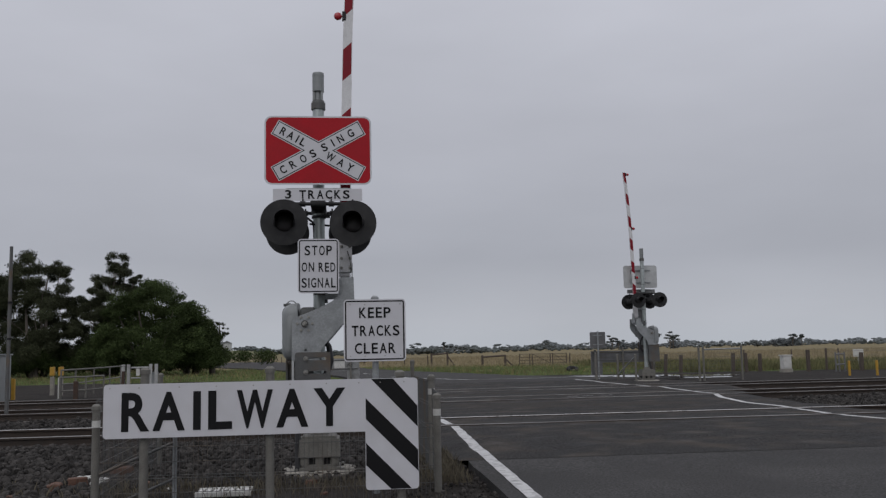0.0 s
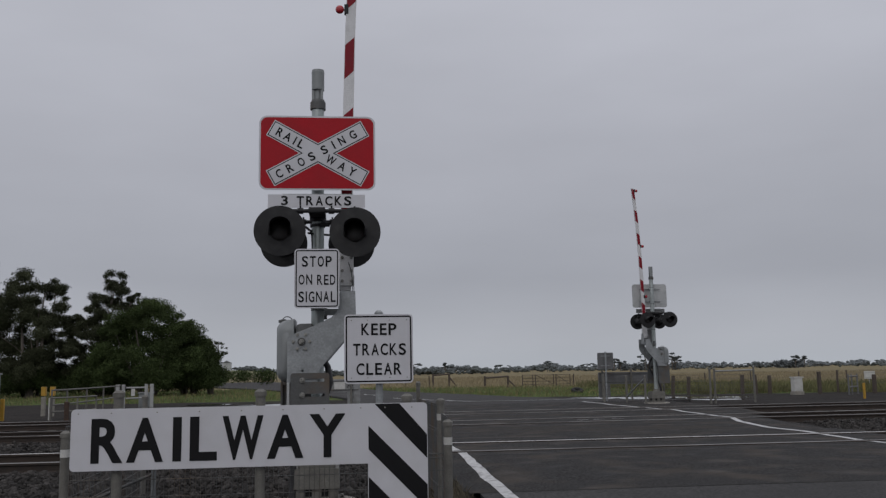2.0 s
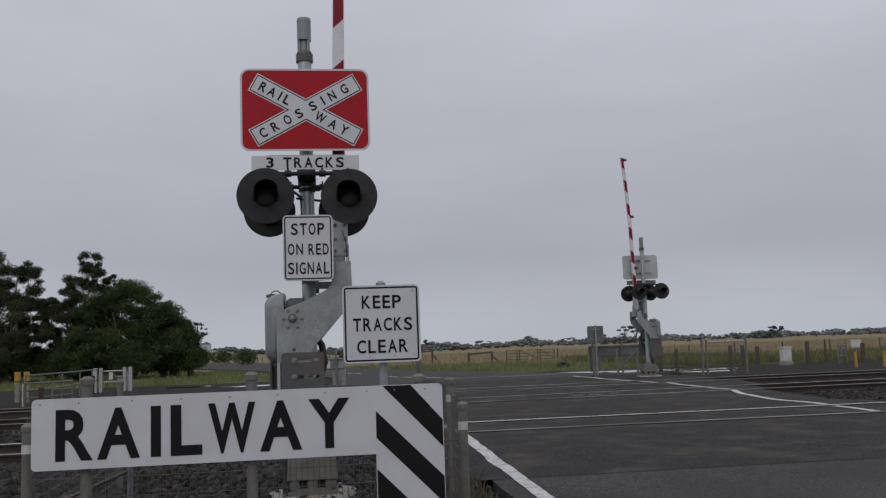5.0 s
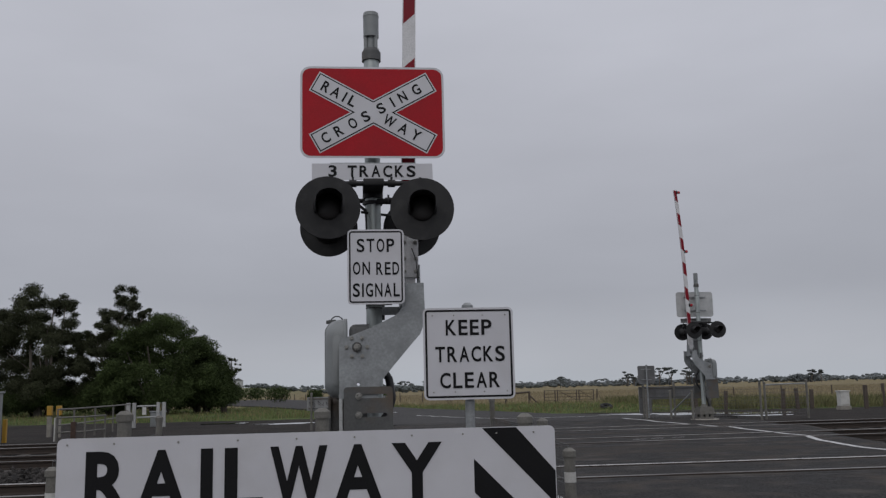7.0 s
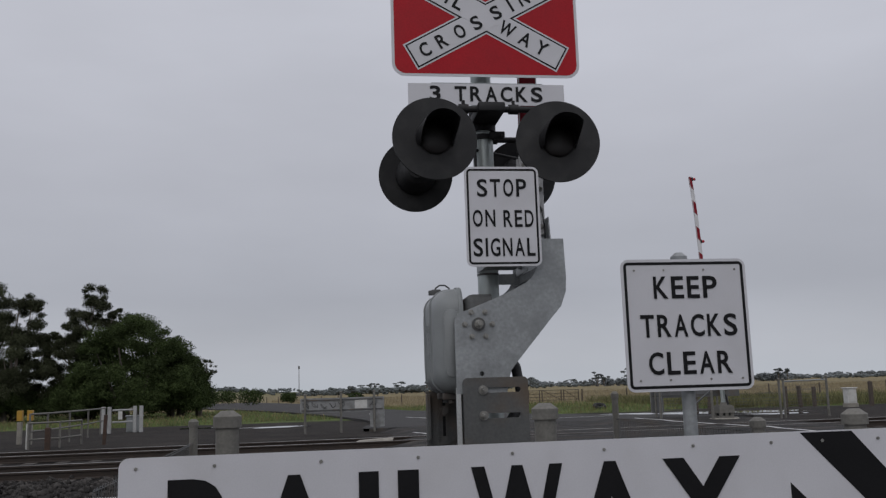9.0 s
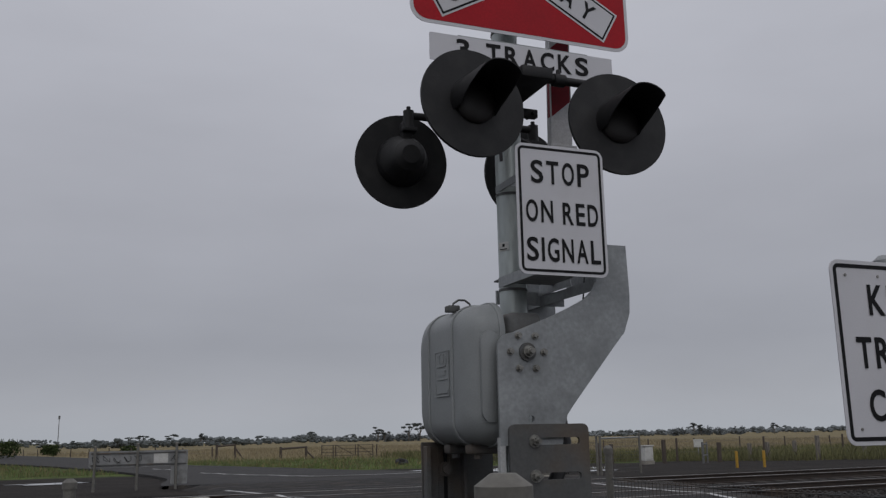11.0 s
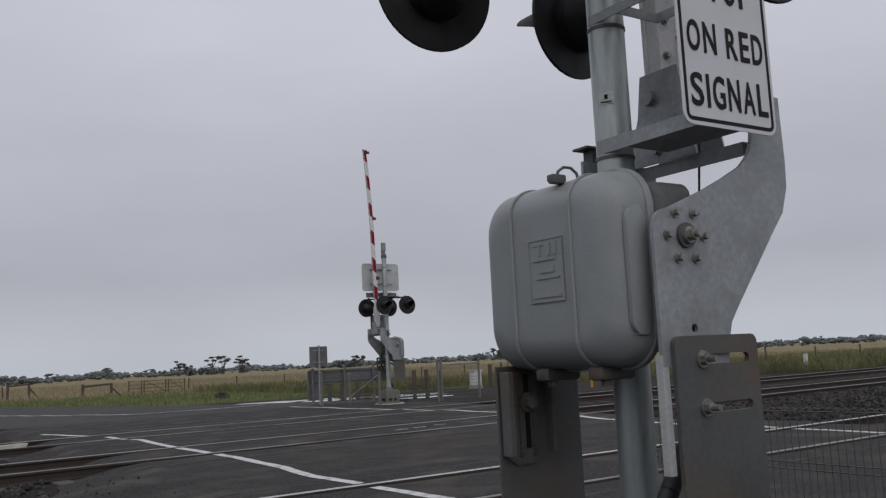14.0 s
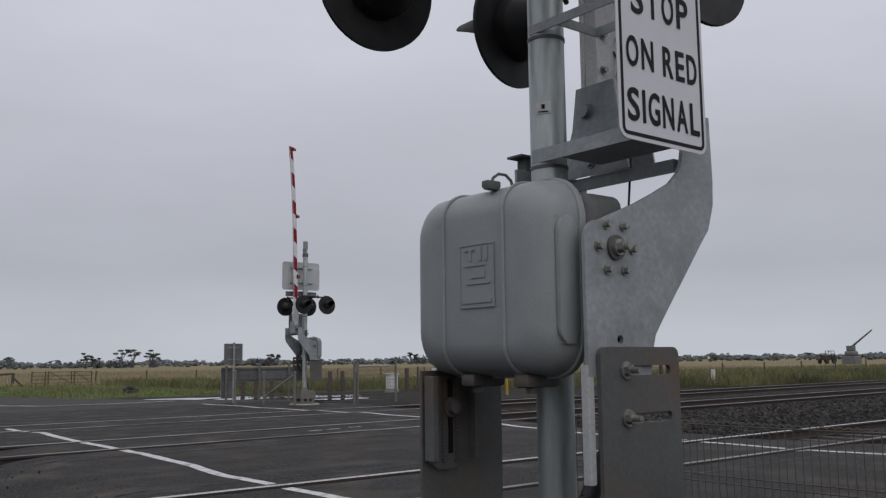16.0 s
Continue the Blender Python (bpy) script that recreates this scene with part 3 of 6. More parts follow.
# concrete wedge where the asphalt meets the far track
bm = bmesh.new()
v = [bm.verts.new(p) for p in ((-0.95, 25.75, -0.16), (0.15, 25.9, -0.14), (0.1, 26.75, -0.14), (-0.8, 26.6, -0.16), (-0.55, 26.0, 0.0), (0.3, 26.15, 0.035), (0.25, 26.5, 0.03), (-0.5, 26.4, 0.0))]
for q in ((0, 1, 2, 3), (4, 5, 6, 7), (0, 1, 5, 4), (1, 2, 6, 5), (2, 3, 7, 6), (3, 0, 4, 7)):
    bm.faces.new([v[i] for i in q])
tagged(part("concrete_ramp", bm, M_CONC), "broken pale concrete wedge beside the far track", "concrete")

# ---------------------------------------------------------------- crossing signal with boom barrier
MX, MY = -0.28, 10.45
GZ = -0.16


def signal_lamp(parent, cx, cz, y, turn):
    """A round lamp: dark disc, tapered body behind it, lens and long hood. turn: yaw of the face; 0 faces -y."""
    fr = pose(cx, y, cz, -4, 0, turn)

    def place(bm):
        bmesh.ops.transform(bm, verts=bm.verts, matrix=fr)
        return bm
    bm = bmesh.new()
    tube(bm, (0, 0.0, 0), (0, 0.010, 0), 0.262, 0.262, 48)
    tube(bm, (0, -0.006, 0), (0, 0.0, 0), 0.262, 0.262, 48)
    lamp = part("lamp", place(bm), M_DARK, parent, "round matt black warning lamp, unlit", True)
    bm = bmesh.new()
    tube(bm, (0, 0.010, 0), (0, 0.06, 0), 0.145, 0.135, 28)
    tube(bm, (0, 0.06, 0), (0, 0.17, 0), 0.135, 0.085, 28)
    tube(bm, (0, 0.17, 0), (0, 0.20, 0), 0.085, 0.05, 20)
    box(bm, -0.03, 0.03, 0.06, 0.12, 0.10, 0.20, 0.008)
    part("housing", place(bm), M_DARK, lamp, "", True)
    bm = bmesh.new()
    bmesh.ops.create_uvsphere(bm, u_segments=28, v_segments=12, radius=0.105)
    bmesh.ops.scale(bm, verts=bm.verts, vec=(1, 0.35, 1))
    bmesh.ops.translate(bm, verts=bm.verts, vec=(0, -0.012, 0))
    part("lens", place(bm), M_LENS, lamp, "dark red glass lens", True)
    # the hood: an open half cone, longest at its top
    bm = bmesh.new()
    k, out = 30, []
    for i in range(k + 1):
        a = radians(-25 + 230 * i / k)
        top = max(0.0, math.sin(a))
        ln = 0.05 + 0.23 * min(1.0, (math.sin(a) + 0.42) / 0.8)
        for r, yy in ((0.120, -0.006), (0.106, -0.006 - ln), (0.101, -0.006 - ln), (0.115, -0.006)):
            out.append(bm.verts.new((math.cos(a) * r, yy, math.sin(a) * r - (0.02 * top if yy < -0.05 else 0))))
    for i in range(k):
        for j in range(4):
            bm.faces.new((out[4 * i + j], out[4 * i + (j + 1) % 4], out[4 * i + 4 + (j + 1) % 4], out[4 * i + 4 + j]))
    bm.faces.new(out[:4]), bm.faces.new(out[-4:])
    part("hood", place(bm), M_DARK, lamp, "", True)
    return lamp


def crossing_signal():
    sig = thing("crossing_signal", (MX, MY, GZ), "galvanised level crossing signal mast with black lamps and red crossbuck board", "crossing signal", "pair of crossing signals")
    # base
    bm = bmesh.new()
    tube(bm, (MX, MY, GZ - 0.05), (MX, MY, GZ + 0.025), 0.44, 0.44, 36)
    tube(bm, (MX, MY, GZ + 0.025), (MX, MY, GZ + 0.05), 0.44, 0.41, 36)
    part("base_slab", bm, M_CONC, sig, "round concrete footing", True)
    bm = bmesh.new()
    prism(bm, rrect(MX - 0.235, MX + 0.235, MY - 0.235, MY + 0.235, 0.06), GZ + 0.03, GZ + 0.085, "xy", 0.01)
    prism(bm, rrect(MX - 0.215, MX + 0.215, MY - 0.215, MY + 0.215, 0.06), GZ + 0.085, GZ + 0.11, "xy", 0.008)
    for sx in (-1, 1):
        for sy in (-1, 1):
            cx, cy = MX + sx * 0.165, MY + sy * 0.165
            prism(bm, rrect(cx - 0.05, cx + 0.05, cy - 0.05, cy + 0.05, 0.03), GZ + 0.11, GZ + 0.19, "xy")
    prism(bm, rrect(MX - 0.05, MX + 0.05, MY - 0.215, MY + 0.215, 0.02), GZ + 0.11, GZ + 0.19, "xy")
    bmesh.ops.create_cone(bm, cap_ends=True, segments=4, radius1=0.328, radius2=0.312, depth=0.20, matrix=Matrix.Translation((MX, MY, GZ + 0.29)) @ Matrix.Rotation(radians(45), 4, "Z"))
    prism(bm, rrect(MX - 0.19, MX + 0.19, MY - 0.19, MY + 0.19, 0.03), GZ + 0.39, GZ + 0.42, "xy", 0.006)
    tube(bm, (MX, MY, GZ + 0.42), (MX, MY, GZ + 0.50), 0.11, 0.085, 24)
    part("base_casting", bm, M_POST, sig, "squat four-sided cast junction base")
    # solid black core in place of the shade inside the open base
    bm = prism(bmesh.new(), rrect(MX - 0.17, MX + 0.17, MY - 0.17, MY + 0.17, 0.03), GZ + 0.112, GZ + 0.188, "xy")
    part("base_recess", bm, M_DARK, sig, "black core put in for the shade between the feet of the base")
    for a in range(4):
        t = radians(45 + 90 * a)
        bm = hexnut(bmesh.new(), (MX + 0.36 * math.cos(t), MY + 0.36 * math.sin(t), GZ + 0.03), (0, 0, 1), 0.02, 0.05)
        part("base_bolt", bm, M_BOLT, sig)
    bm = bmesh.new()
    tube(bm, (MX, MY, GZ + 0.42), (MX, MY, 4.06), 0.067, 0.067, 28, True)
    part("mast", bm, M_MAST, sig, "galvanised tubular mast", True)
    for z in (2.325, 1.84, 3.2, 3.75):
        bm = bmesh.new()
        tube(bm, (MX, MY, z), (MX, MY, z + 0.012), 0.0705, n=28)
        part("band_clamp", bm, M_GALVD, sig, "steel band clamp", True)
    # bell on the mast top
    bm = bmesh.new()
    tube(bm, (MX, MY, 4.03), (MX, MY, 4.11), 0.083, 0.083, 28)
    tube(bm, (MX, MY, 4.11), (MX, MY, 4.14), 0.078, 0.068, 28)
    part("bell_collar", bm, M_GALVD, sig, "dark collar of the warning bell", True)
    bm = bmesh.new()
    tube(bm, (MX, MY, 4.25), (MX, MY, 4.44), 0.068, 0.068, 28)
    tube(bm, (MX, MY, 4.44), (MX, MY, 4.475), 0.071, 0.066, 28)
    tube(bm, (MX, MY, 4.12), (MX, MY, 4.25), 0.043, 0.043, 20)
    for a in range(3):
        t = radians(a * 120 + 80)
        box(bm, MX + 0.055 * math.cos(t) - 0.014, MX + 0.055 * math.cos(t) + 0.014, MY + 0.055 * math.sin(t) - 0.014, MY + 0.055 * math.sin(t) + 0.014, 4.12, 4.26)
    part("bell", bm, M_GREY, sig, "grey cylindrical warning bell", True)
    # crossbuck board
    y = 10.215
    x0, x1, z0, z1 = -0.887, 0.332, 3.092, 3.893
    board = sign_plate(sig, "crossbuck_board", x0, x1, z0, z1, y, 0.085, M_WHITE, label="red board with a white diagonal cross", back_material=M_ALU)
    part("red_field", prism(bmesh.new(), rrect(x0 + 0.018, x1 - 0.018, z0 + 0.018, z1 - 0.018, 0.07), y - 0.0012, y), M_RED, board, "red reflective field")
    cx, cz = (x0 + x1) / 2 + 0.005, (z0 + z1) / 2 - 0.003
    for k, ang in enumerate((-29.0, 29.0)):
        for w, hgt, mt, d, nm in ((1.135, 0.190, M_WHITE, 0.0024, "cross_edge"), (1.115, 0.170, M_BLACK, 0.0034, "cross_outline"), (1.095, 0.150, M_WHITE, 0.0044, "cross_arm")):
            bm = prism(bmesh.new(), [(-w / 2, -hgt / 2), (w / 2, -hgt / 2), (w / 2, hgt / 2), (-w / 2, hgt / 2)], y - d - 0.0002 * k, y - d + 0.001)
            bmesh.ops.transform(bm, verts=bm.verts, matrix=Matrix.Translation((cx, 0, cz)) @ Matrix.Rotation(radians(-ang), 4, "Y"))
            part(nm, bm, mt, board, "white diagonal arm" if mt is M_WHITE else "black outline")
    bm = prism(bmesh.new(), [(-0.156, 0), (0, -0.0865), (0.156, 0), (0, 0.0865)], y - 0.0052, y - 0.003)
    bmesh.ops.translate(bm, verts=bm.verts, vec=(cx, 0, cz))
    part("cross_centre", bm, M_WHITE, board, "white centre of the cross")

    def on_arm(text, along, ang, w):
        a = radians(ang)
        letters(text, facing(cx + along * math.cos(a), y - 0.0052, cz + along * math.sin(a), ang), w, 0.094, M_BLACK, board, bold=0.022)
    on_arm("R", -0.455, -29, 0.066), on_arm("A", -0.36, -29, 0.076), on_arm("I", -0.275, -29, 0.016), on_arm("L", -0.20, -29, 0.06)
    on_arm("W", 0.155, -29, 0.10), on_arm("A", 0.29, -29, 0.076), on_arm("Y", 0.41, -29, 0.076)
    for ch, al, w in (("C", -0.46, 0.066), ("R", -0.335, 0.066), ("O", -0.20, 0.07), ("S", -0.075, 0.064), ("S", 0.075, 0.064), ("I", 0.185, 0.016), ("N", 0.285, 0.066), ("G", 0.42, 0.068)):
        on_arm(ch, al, 29, w)
    # track count plate
    plate = sign_plate(sig, "track_count_plate", -0.79, 0.22, 2.905, 3.045, y, 0.004, M_WHITE, label="white plate that reads 3 TRACKS")
    letters("3", facing(-0.618, y - 0.0015, 2.98), 0.07, 0.10, M_BLACK, plate, bold=0.024)
    spaced("TRACKS", -0.208, y - 0.0015, 2.978, 0.57, 0.10, plate, 0.30, 0.024)
    # sign brackets
    for z in (3.02, 3.28, 3.70):
        bm = bmesh.new()
        box(bm, MX - 0.36, MX + 0.36, y + 0.007, y + 0.04, z, z + 0.035, 0.004)
        box(bm, MX - 0.03, MX + 0.03, y + 0.02, MY - 0.06, z + 0.002, z + 0.033, 0.003)
        part("sign_bracket", bm, M_GALV, sig, "galvanised sign bracket")
    # lamps: two toward the approach, two the other way, on cross pipes
    signal_lamp(sig, -0.652, 2.632, 10.03, 4)
    signal_lamp(sig, 0.112, 2.618, 10.03, -3)
    signal_lamp(sig, -0.672, 2.635, 10.99, 180 - 3)
    signal_lamp(sig, 0.085, 2.625, 10.99, 180 + 4)
    bm = bmesh.new()
    for yy, xa, xb in ((10.16, -0.65, 0.11), (10.86, -0.672, 0.085)):
        tube(bm, (xa, yy, 2.86), (xb, yy, 2.86), 0.021, n=12)
        for xx in (xa, xb):
            tube(bm, (xx, yy, 2.78), (xx, yy, 2.885), 0.03, n=12)
            tube(bm, (xx, yy, 2.885), (xx, yy, 2.91), 0.012, n=6)
            box(bm, xx - 0.04, xx + 0.04, yy - 0.03, yy + 0.03, 2.765, 2.79, 0.005)
        for xx in (-0.45, -0.13):
            tube(bm, (xx - 0.03, yy, 2.86), (xx + 0.03, yy, 2.86), 0.032, n=12)
            tube(bm, (xx, yy, 2.88), (xx, yy, 2.915), 0.011, n=6)
    box(bm, MX - 0.085, MX + 0.085, MY - 0.36, MY + 0.48, 2.83, 2.89, 0.01)
    tube(bm, (MX, MY, 2.79), (MX, MY, 2.93), 0.087, n=24)
    part("cross_pipe", bm, M_DARK, sig, "black pipe bracket carrying the lamps", True)
    bm = bmesh.new()
    tube(bm, (MX, MY, 2.735), (MX, MY, 2.765), 0.082, n=24)
    box(bm, MX + 0.03, MX + 0.13, MY - 0.10, MY - 0.06, 2.73, 2.775, 0.006)
    tube(bm, (MX + 0.10, MY - 0.12, 2.75), (MX + 0.10, MY - 0.03, 2.75), 0.012, n=6)
    tube(bm, (MX - 0.1, MY - 0.08, 2.66), (0.1, MY + 0.24, 2.66), 0.012, n=8)
    part("pipe_clamp", bm, M_DARK, sig, "black pipe clamp", True)
    bm = path_tube(bmesh.new(), [(-0.62, 10.3, 2.75), (-0.52, 10.35, 2.70), (-0.42, 10.4, 2.74), (-0.34, 10.42, 2.68), (-0.33, 10.42, 2.5)], 0.013)
    part("lamp_cable", bm, M_CABLE, sig, "black cable", True)
    # stop plate, standing off the mast on a frame
    y = 9.935
    x0, x1, z0, z1 = -0.498, -0.048, 1.832, 2.432
    stop = sign_plate(sig, "stop_plate", x0, x1, z0, z1, y, 0.038, M_WHITE, 0.012, 0.013, "white plate that reads STOP ON RED SIGNAL")
    for text, u0, u1, v0, v1 in (("STOP", 0.165, 0.83, 0.125, 0.305), ("ON", 0.095, 0.395, 0.435, 0.605), ("RED", 0.505, 0.91, 0.44, 0.61), ("SIGNAL", 0.09, 0.915, 0.72, 0.90)):
        w, h = (u1 - u0) * (x1 - x0), (v1 - v0) * (z1 - z0)
        spaced(text, x0 + (u0 + u1) / 2 * (x1 - x0), y - 0.0015, z1 - (v0 + v1) / 2 * (z1 - z0), w, h, stop, 0.28, 0.014)
    for z, hh in ((1.86, 0.05), (2.345, 0.035)):
        bm = bmesh.new()
        xa, xb = MX - 0.068, MX + 0.14
        box(bm, xa, xa + 0.006, y + 0.008, MY + 0.02, z, z + hh)
        box(bm, xb, xb + 0.006, y + 0.008, MY - 0.12, z, z + hh)
        box(bm, xa, xb, y + 0.008, y + 0.014, z, z + hh)
        box(bm, xa + 0.006, xb, MY - 0.126, MY - 0.12, z, z + hh)
        if hh > 0.04:
            box(bm, xa + 0.006, xb, y + 0.014, MY - 0.126, z, z + 0.005)
        part("stop_plate_bracket", bm, M_GALV, sig, "galvanised stand-off bracket")
    bm = prism(bmesh.new(), rrect(-0.028, 0.028, -0.022, 0.022, 0.004), 0, 0.001)
    bmesh.ops.transform(bm, verts=bm.verts, matrix=pose(MX - 0.059, MY - 0.035, 2.06, 0, 0, -58))
    part("sticker", bm, M_CREAM, sig, "small white sticker with dark marks")
    bm = bmesh.new()
    for dx, dz, w, h in ((0, 0.005, 0.012, 0.016), (0, -0.014, 0.04, 0.004)):
        box(bm, dx - w / 2, dx + w / 2, -0.0025, -0.001, dz - h / 2, dz + h / 2)
    bmesh.ops.transform(bm, verts=bm.verts, matrix=pose(MX - 0.059, MY - 0.035, 2.06, 0, 0, -58))
    part("sticker_mark", bm, M_BLACK, sig)
    boom_parts(sig)
    return sig


def arm_outline():
    """The S-shaped counterweight arm in x and z."""
    pts = [(-0.57, 1.10), (-0.57, 1.50)]
    for i in range(7):
        a = radians(180 - 15 * i)
        pts.append((-0.50 + 0.07 * math.cos(a), 1.515 + 0.07 * math.sin(a)))
    pts += [(-0.32, 1.655), (-0.22, 1.70), (-0.13, 1.745), (-0.085, 1.785), (-0.06, 1.83), (-0.05, 1.88), (-0.045, 2.01), (0.112, 2.01), (0.118, 1.78), (0.112, 1.69), (0.078, 1.60), (0.015, 1.53), (-0.062, 1.44), (-0.14, 1.35), (-0.20, 1.28), (-0.24, 1.23), (-0.26, 1.17), (-0.27, 1.10)]
    return pts


def boom_parts(sig):
    # mechanism case: a deep rounded cover and the shallower half round the mast
    def cover(x0, x1, ya, yb, za, zb, r, seg, name, mtl, label):
        bm = bmesh.new()
        box(bm, x0, x1, ya, yb, za, zb)
        es = [e for e in bm.edges if all(v.co.x < (x0 + x1) / 2 for v in e.verts) or abs(e.verts[0].co.x - e.verts[1].co.x) > 0.01]
        bmesh.ops.bevel(bm, geom=es, offset=r, segments=seg, affect="EDGES", profile=0.5)
        return part(name, bm, mtl, sig, label, True)
    X0, X1, YA, YB, ZA, ZB = -0.682, -0.535, 10.09, 10.785, 1.105, 1.73
    bm = bmesh.new()
    # the rounded cover as stacked outlines in yz, shrinking toward its face
    loops = []
    for i in range(10):
        a = radians(90 * i / 9)
        sh = 0.115 * (1 - math.cos(a))
        x = X0 + 0.115 - 0.115 * math.sin(a)
        loops.append([bm.verts.new((x, yy, zz)) for yy, zz in rrect(YA + sh, YB - sh, ZA + sh * 0.9, ZB - sh * 0.9, max(0.125 - sh * 0.3, 0.06), 7)])
    loops.insert(0, [bm.verts.new((X1, yy, zz)) for yy, zz in rrect(YA - 0.004, YB + 0.004, ZA - 0.004, ZB + 0.004, 0.125, 7)])
    k = len(loops[0])
    for p, q in zip(loops, loops[1:]):
        for i in range(k):
            bm.faces.new((p[i], p[(i + 1) % k], q[(i + 1) % k], q[i]))
    bm.faces.new(loops[-1]), bm.faces.new(loops[0][::-1])
    cov = part("mechanism_cover", bm, M_GREY, sig, "rounded grey cast cover of the gate mechanism", True)
    bm = prism(bmesh.new(), rrect(-0.625, -0.537, 1.20, 1.60, 0.045), YA - 0.006, YA + 0.01, "xz", 0.004)
    part("cover_panel", bm, M_GREY, cov, "raised panel on the cover's end", True)
    # ribs round the cover, flange, latch, raised maker's plate without lettering
    for yy in (10.275, 10.575):
        pts = [(X1, ZB + 0.002), (X0 + 0.115, ZB + 0.002)]
        for i in range(1, 10):
            a = radians(90 * i / 9)
            pts.append((X0 + 0.115 - 0.115 * math.sin(a) - 0.002, ZB - 0.115 * 0.9 * (1 - math.cos(a)) + 0.001))
        low = [(x, ZA + ZB - z) for x, z in reversed(pts)]
        bm = bmesh.new()
        path_tube(bm, [(x, yy, z) for x, z in pts + low], 0.007, 6)
        part("cover_rib", bm, M_GREY, cov, "", True)
    bm = prism(bmesh.new(), rrect(YA - 0.012, YB + 0.012, ZA - 0.012, ZB + 0.012, 0.13, 7), X1, X1 + 0.028, "yz", 0.006)
    part("cover_flange", bm, M_GREY, cov, "", True)
    cover(-0.49, -0.33, 10.08, 10.60, 1.26, 1.69, 0.05, 4, "mechanism_case", M_GALVD, "grey inner half of the mechanism case")
    bm = prism(bmesh.new(), rrect(10.315, 10.485, 1.325, 1.535, 0.004), X0 - 0.003, X0 + 0.002, "yz", 0.0008)
    mk = part("maker_plate", bm, M_GREY, cov, "raised maker's mark cast in the cover")
    for ya, yb, za, zb in ((10.335, 10.45, 1.402, 1.408), (10.355, 10.465, 1.462, 1.468), (10.33, 10.47, 1.340, 1.352), (10.36, 10.43, 1.422, 1.446), (10.345, 10.36, 1.478, 1.522), (10.375, 10.39, 1.478, 1.522), (10.41, 10.46, 1.514, 1.522), (10.425, 10.437, 1.48, 1.514)):
        part("raised_mark", box(bmesh.new(), X0 - 0.0065, X0 - 0.002, ya, yb, za, zb), M_GREY, mk)
    bm = ring(bmesh.new(), [(10.315, 1.325), (10.485, 1.325), (10.485, 1.535), (10.315, 1.535)], [(10.319, 1.329), (10.481, 1.329), (10.481, 1.531), (10.319, 1.531)], 0.002, 0.0055)
    bmesh.ops.transform(bm, verts=bm.verts, matrix=Matrix(((0, -1, 0, X0), (1, 0, 0, 0), (0, 0, 1, 0), (0, 0, 0, 1))))
    part("raised_border", bm, M_GREY, mk)
    bm = bmesh.new()
    path_tube(bm, [(-0.64, 10.37, 1.735), (-0.633, 10.37, 1.758), (-0.607, 10.37, 1.775), (-0.575, 10.37, 1.775), (-0.55, 10.37, 1.758), (-0.543, 10.37, 1.735)], 0.005)
    box(bm, -0.68, -0.63, 10.34, 10.37, 1.712, 1.742, 0.005)
    box(bm, -0.66, -0.60, 10.365, 10.40, 1.724, 1.75, 0.006)
    part("latch", bm, M_GALVD, cov, "wire latch on top of the cover", True)
    for yy in (10.24, 10.50):
        bm = bmesh.new()
        box(bm, -0.62, -0.47, yy, yy + 0.07, 1.065, 1.11, 0.012)
        tube(bm, (-0.57, yy + 0.035, 1.045), (-0.57, yy + 0.035, 1.07), 0.018, n=6)
        part("cover_foot", bm, M_GALVD, cov, "cast lug under the cover", True)
    # arms on both sides, joined at the top by channels
    for y0, name in ((10.03, "front"), (10.75, "rear")):
        bm = holed_prism(arm_outline(), [disc(-0.418, 1.213, 0.014)], y0, y0 + 0.014)
        arm = part("counterweight_arm", bm, M_GALV, sig, "S-shaped galvanised plate arm", False)
        yb = y0 if name == "front" else y0 + 0.014
        d = -1 if name == "front" else 1
        for a in range(6):
            t = radians(60 * a)
            bm = hexnut(bmesh.new(), (-0.428 + 0.082 * math.cos(t), yb, 1.502 + 0.082 * math.sin(t)), (0, d, 0), 0.0115, 0.022)
            part("bolt", bm, M_BOLT, arm)
        bm = bmesh.new()
        tube(bm, (-0.428, yb - 0.002 * d, 1.502), (-0.428, yb + 0.010 * d, 1.502), 0.040, n=24)
        part("pivot_ring", bm, M_GALVD, arm, "", True)
        bm = bmesh.new()
        tube(bm, (-0.428, yb, 1.502), (-0.428, yb + 0.022 * d, 1.502), 0.028, 0.026, n=18)
        tube(bm, (-0.428, yb + 0.022 * d, 1.502), (-0.428, yb + 0.045 * d, 1.502), 0.02, n=6)
        tube(bm, (-0.428, yb + 0.045 * d, 1.502), (-0.428, yb + 0.062 * d, 1.502), 0.012, n=12)
        part("pivot_nut", bm, M_BOLT, arm, "brassy pivot nut", True)
        # hanging counterweight plate with slots and bolts
        if name == "rear":
            continue
        ya, yc = 10.012, 10.028
        wt = part("counterweight_plate", slotted_plate(-0.535, -0.15, 0.52, 1.19, ya, yc), M_GALVD, sig, "weathered steel plate with slots and rust stains")
        yf = ya
        for zz in (1.118, 0.972):
            bm = hexnut(bmesh.new(), (-0.418, yf, zz), (0, d, 0), 0.019, 0.024)
            tube(bm, (-0.418, yf, zz), (-0.418, yf + 0.055 * d, zz), 0.010, n=10)
            part("slot_bolt", bm, M_BOLT, wt, "long bolt with a nut")
        bm = bmesh.new()
        box(bm, -0.572, -0.545, y0 + 0.001, y0 + 0.03, 0.78, 1.135, 0.002)
        part("edge_strip", bm, M_ALU, wt, "pale strip along the plate edge")
    # slotted slide on the inner face of the rear side
    bm = bmesh.new()
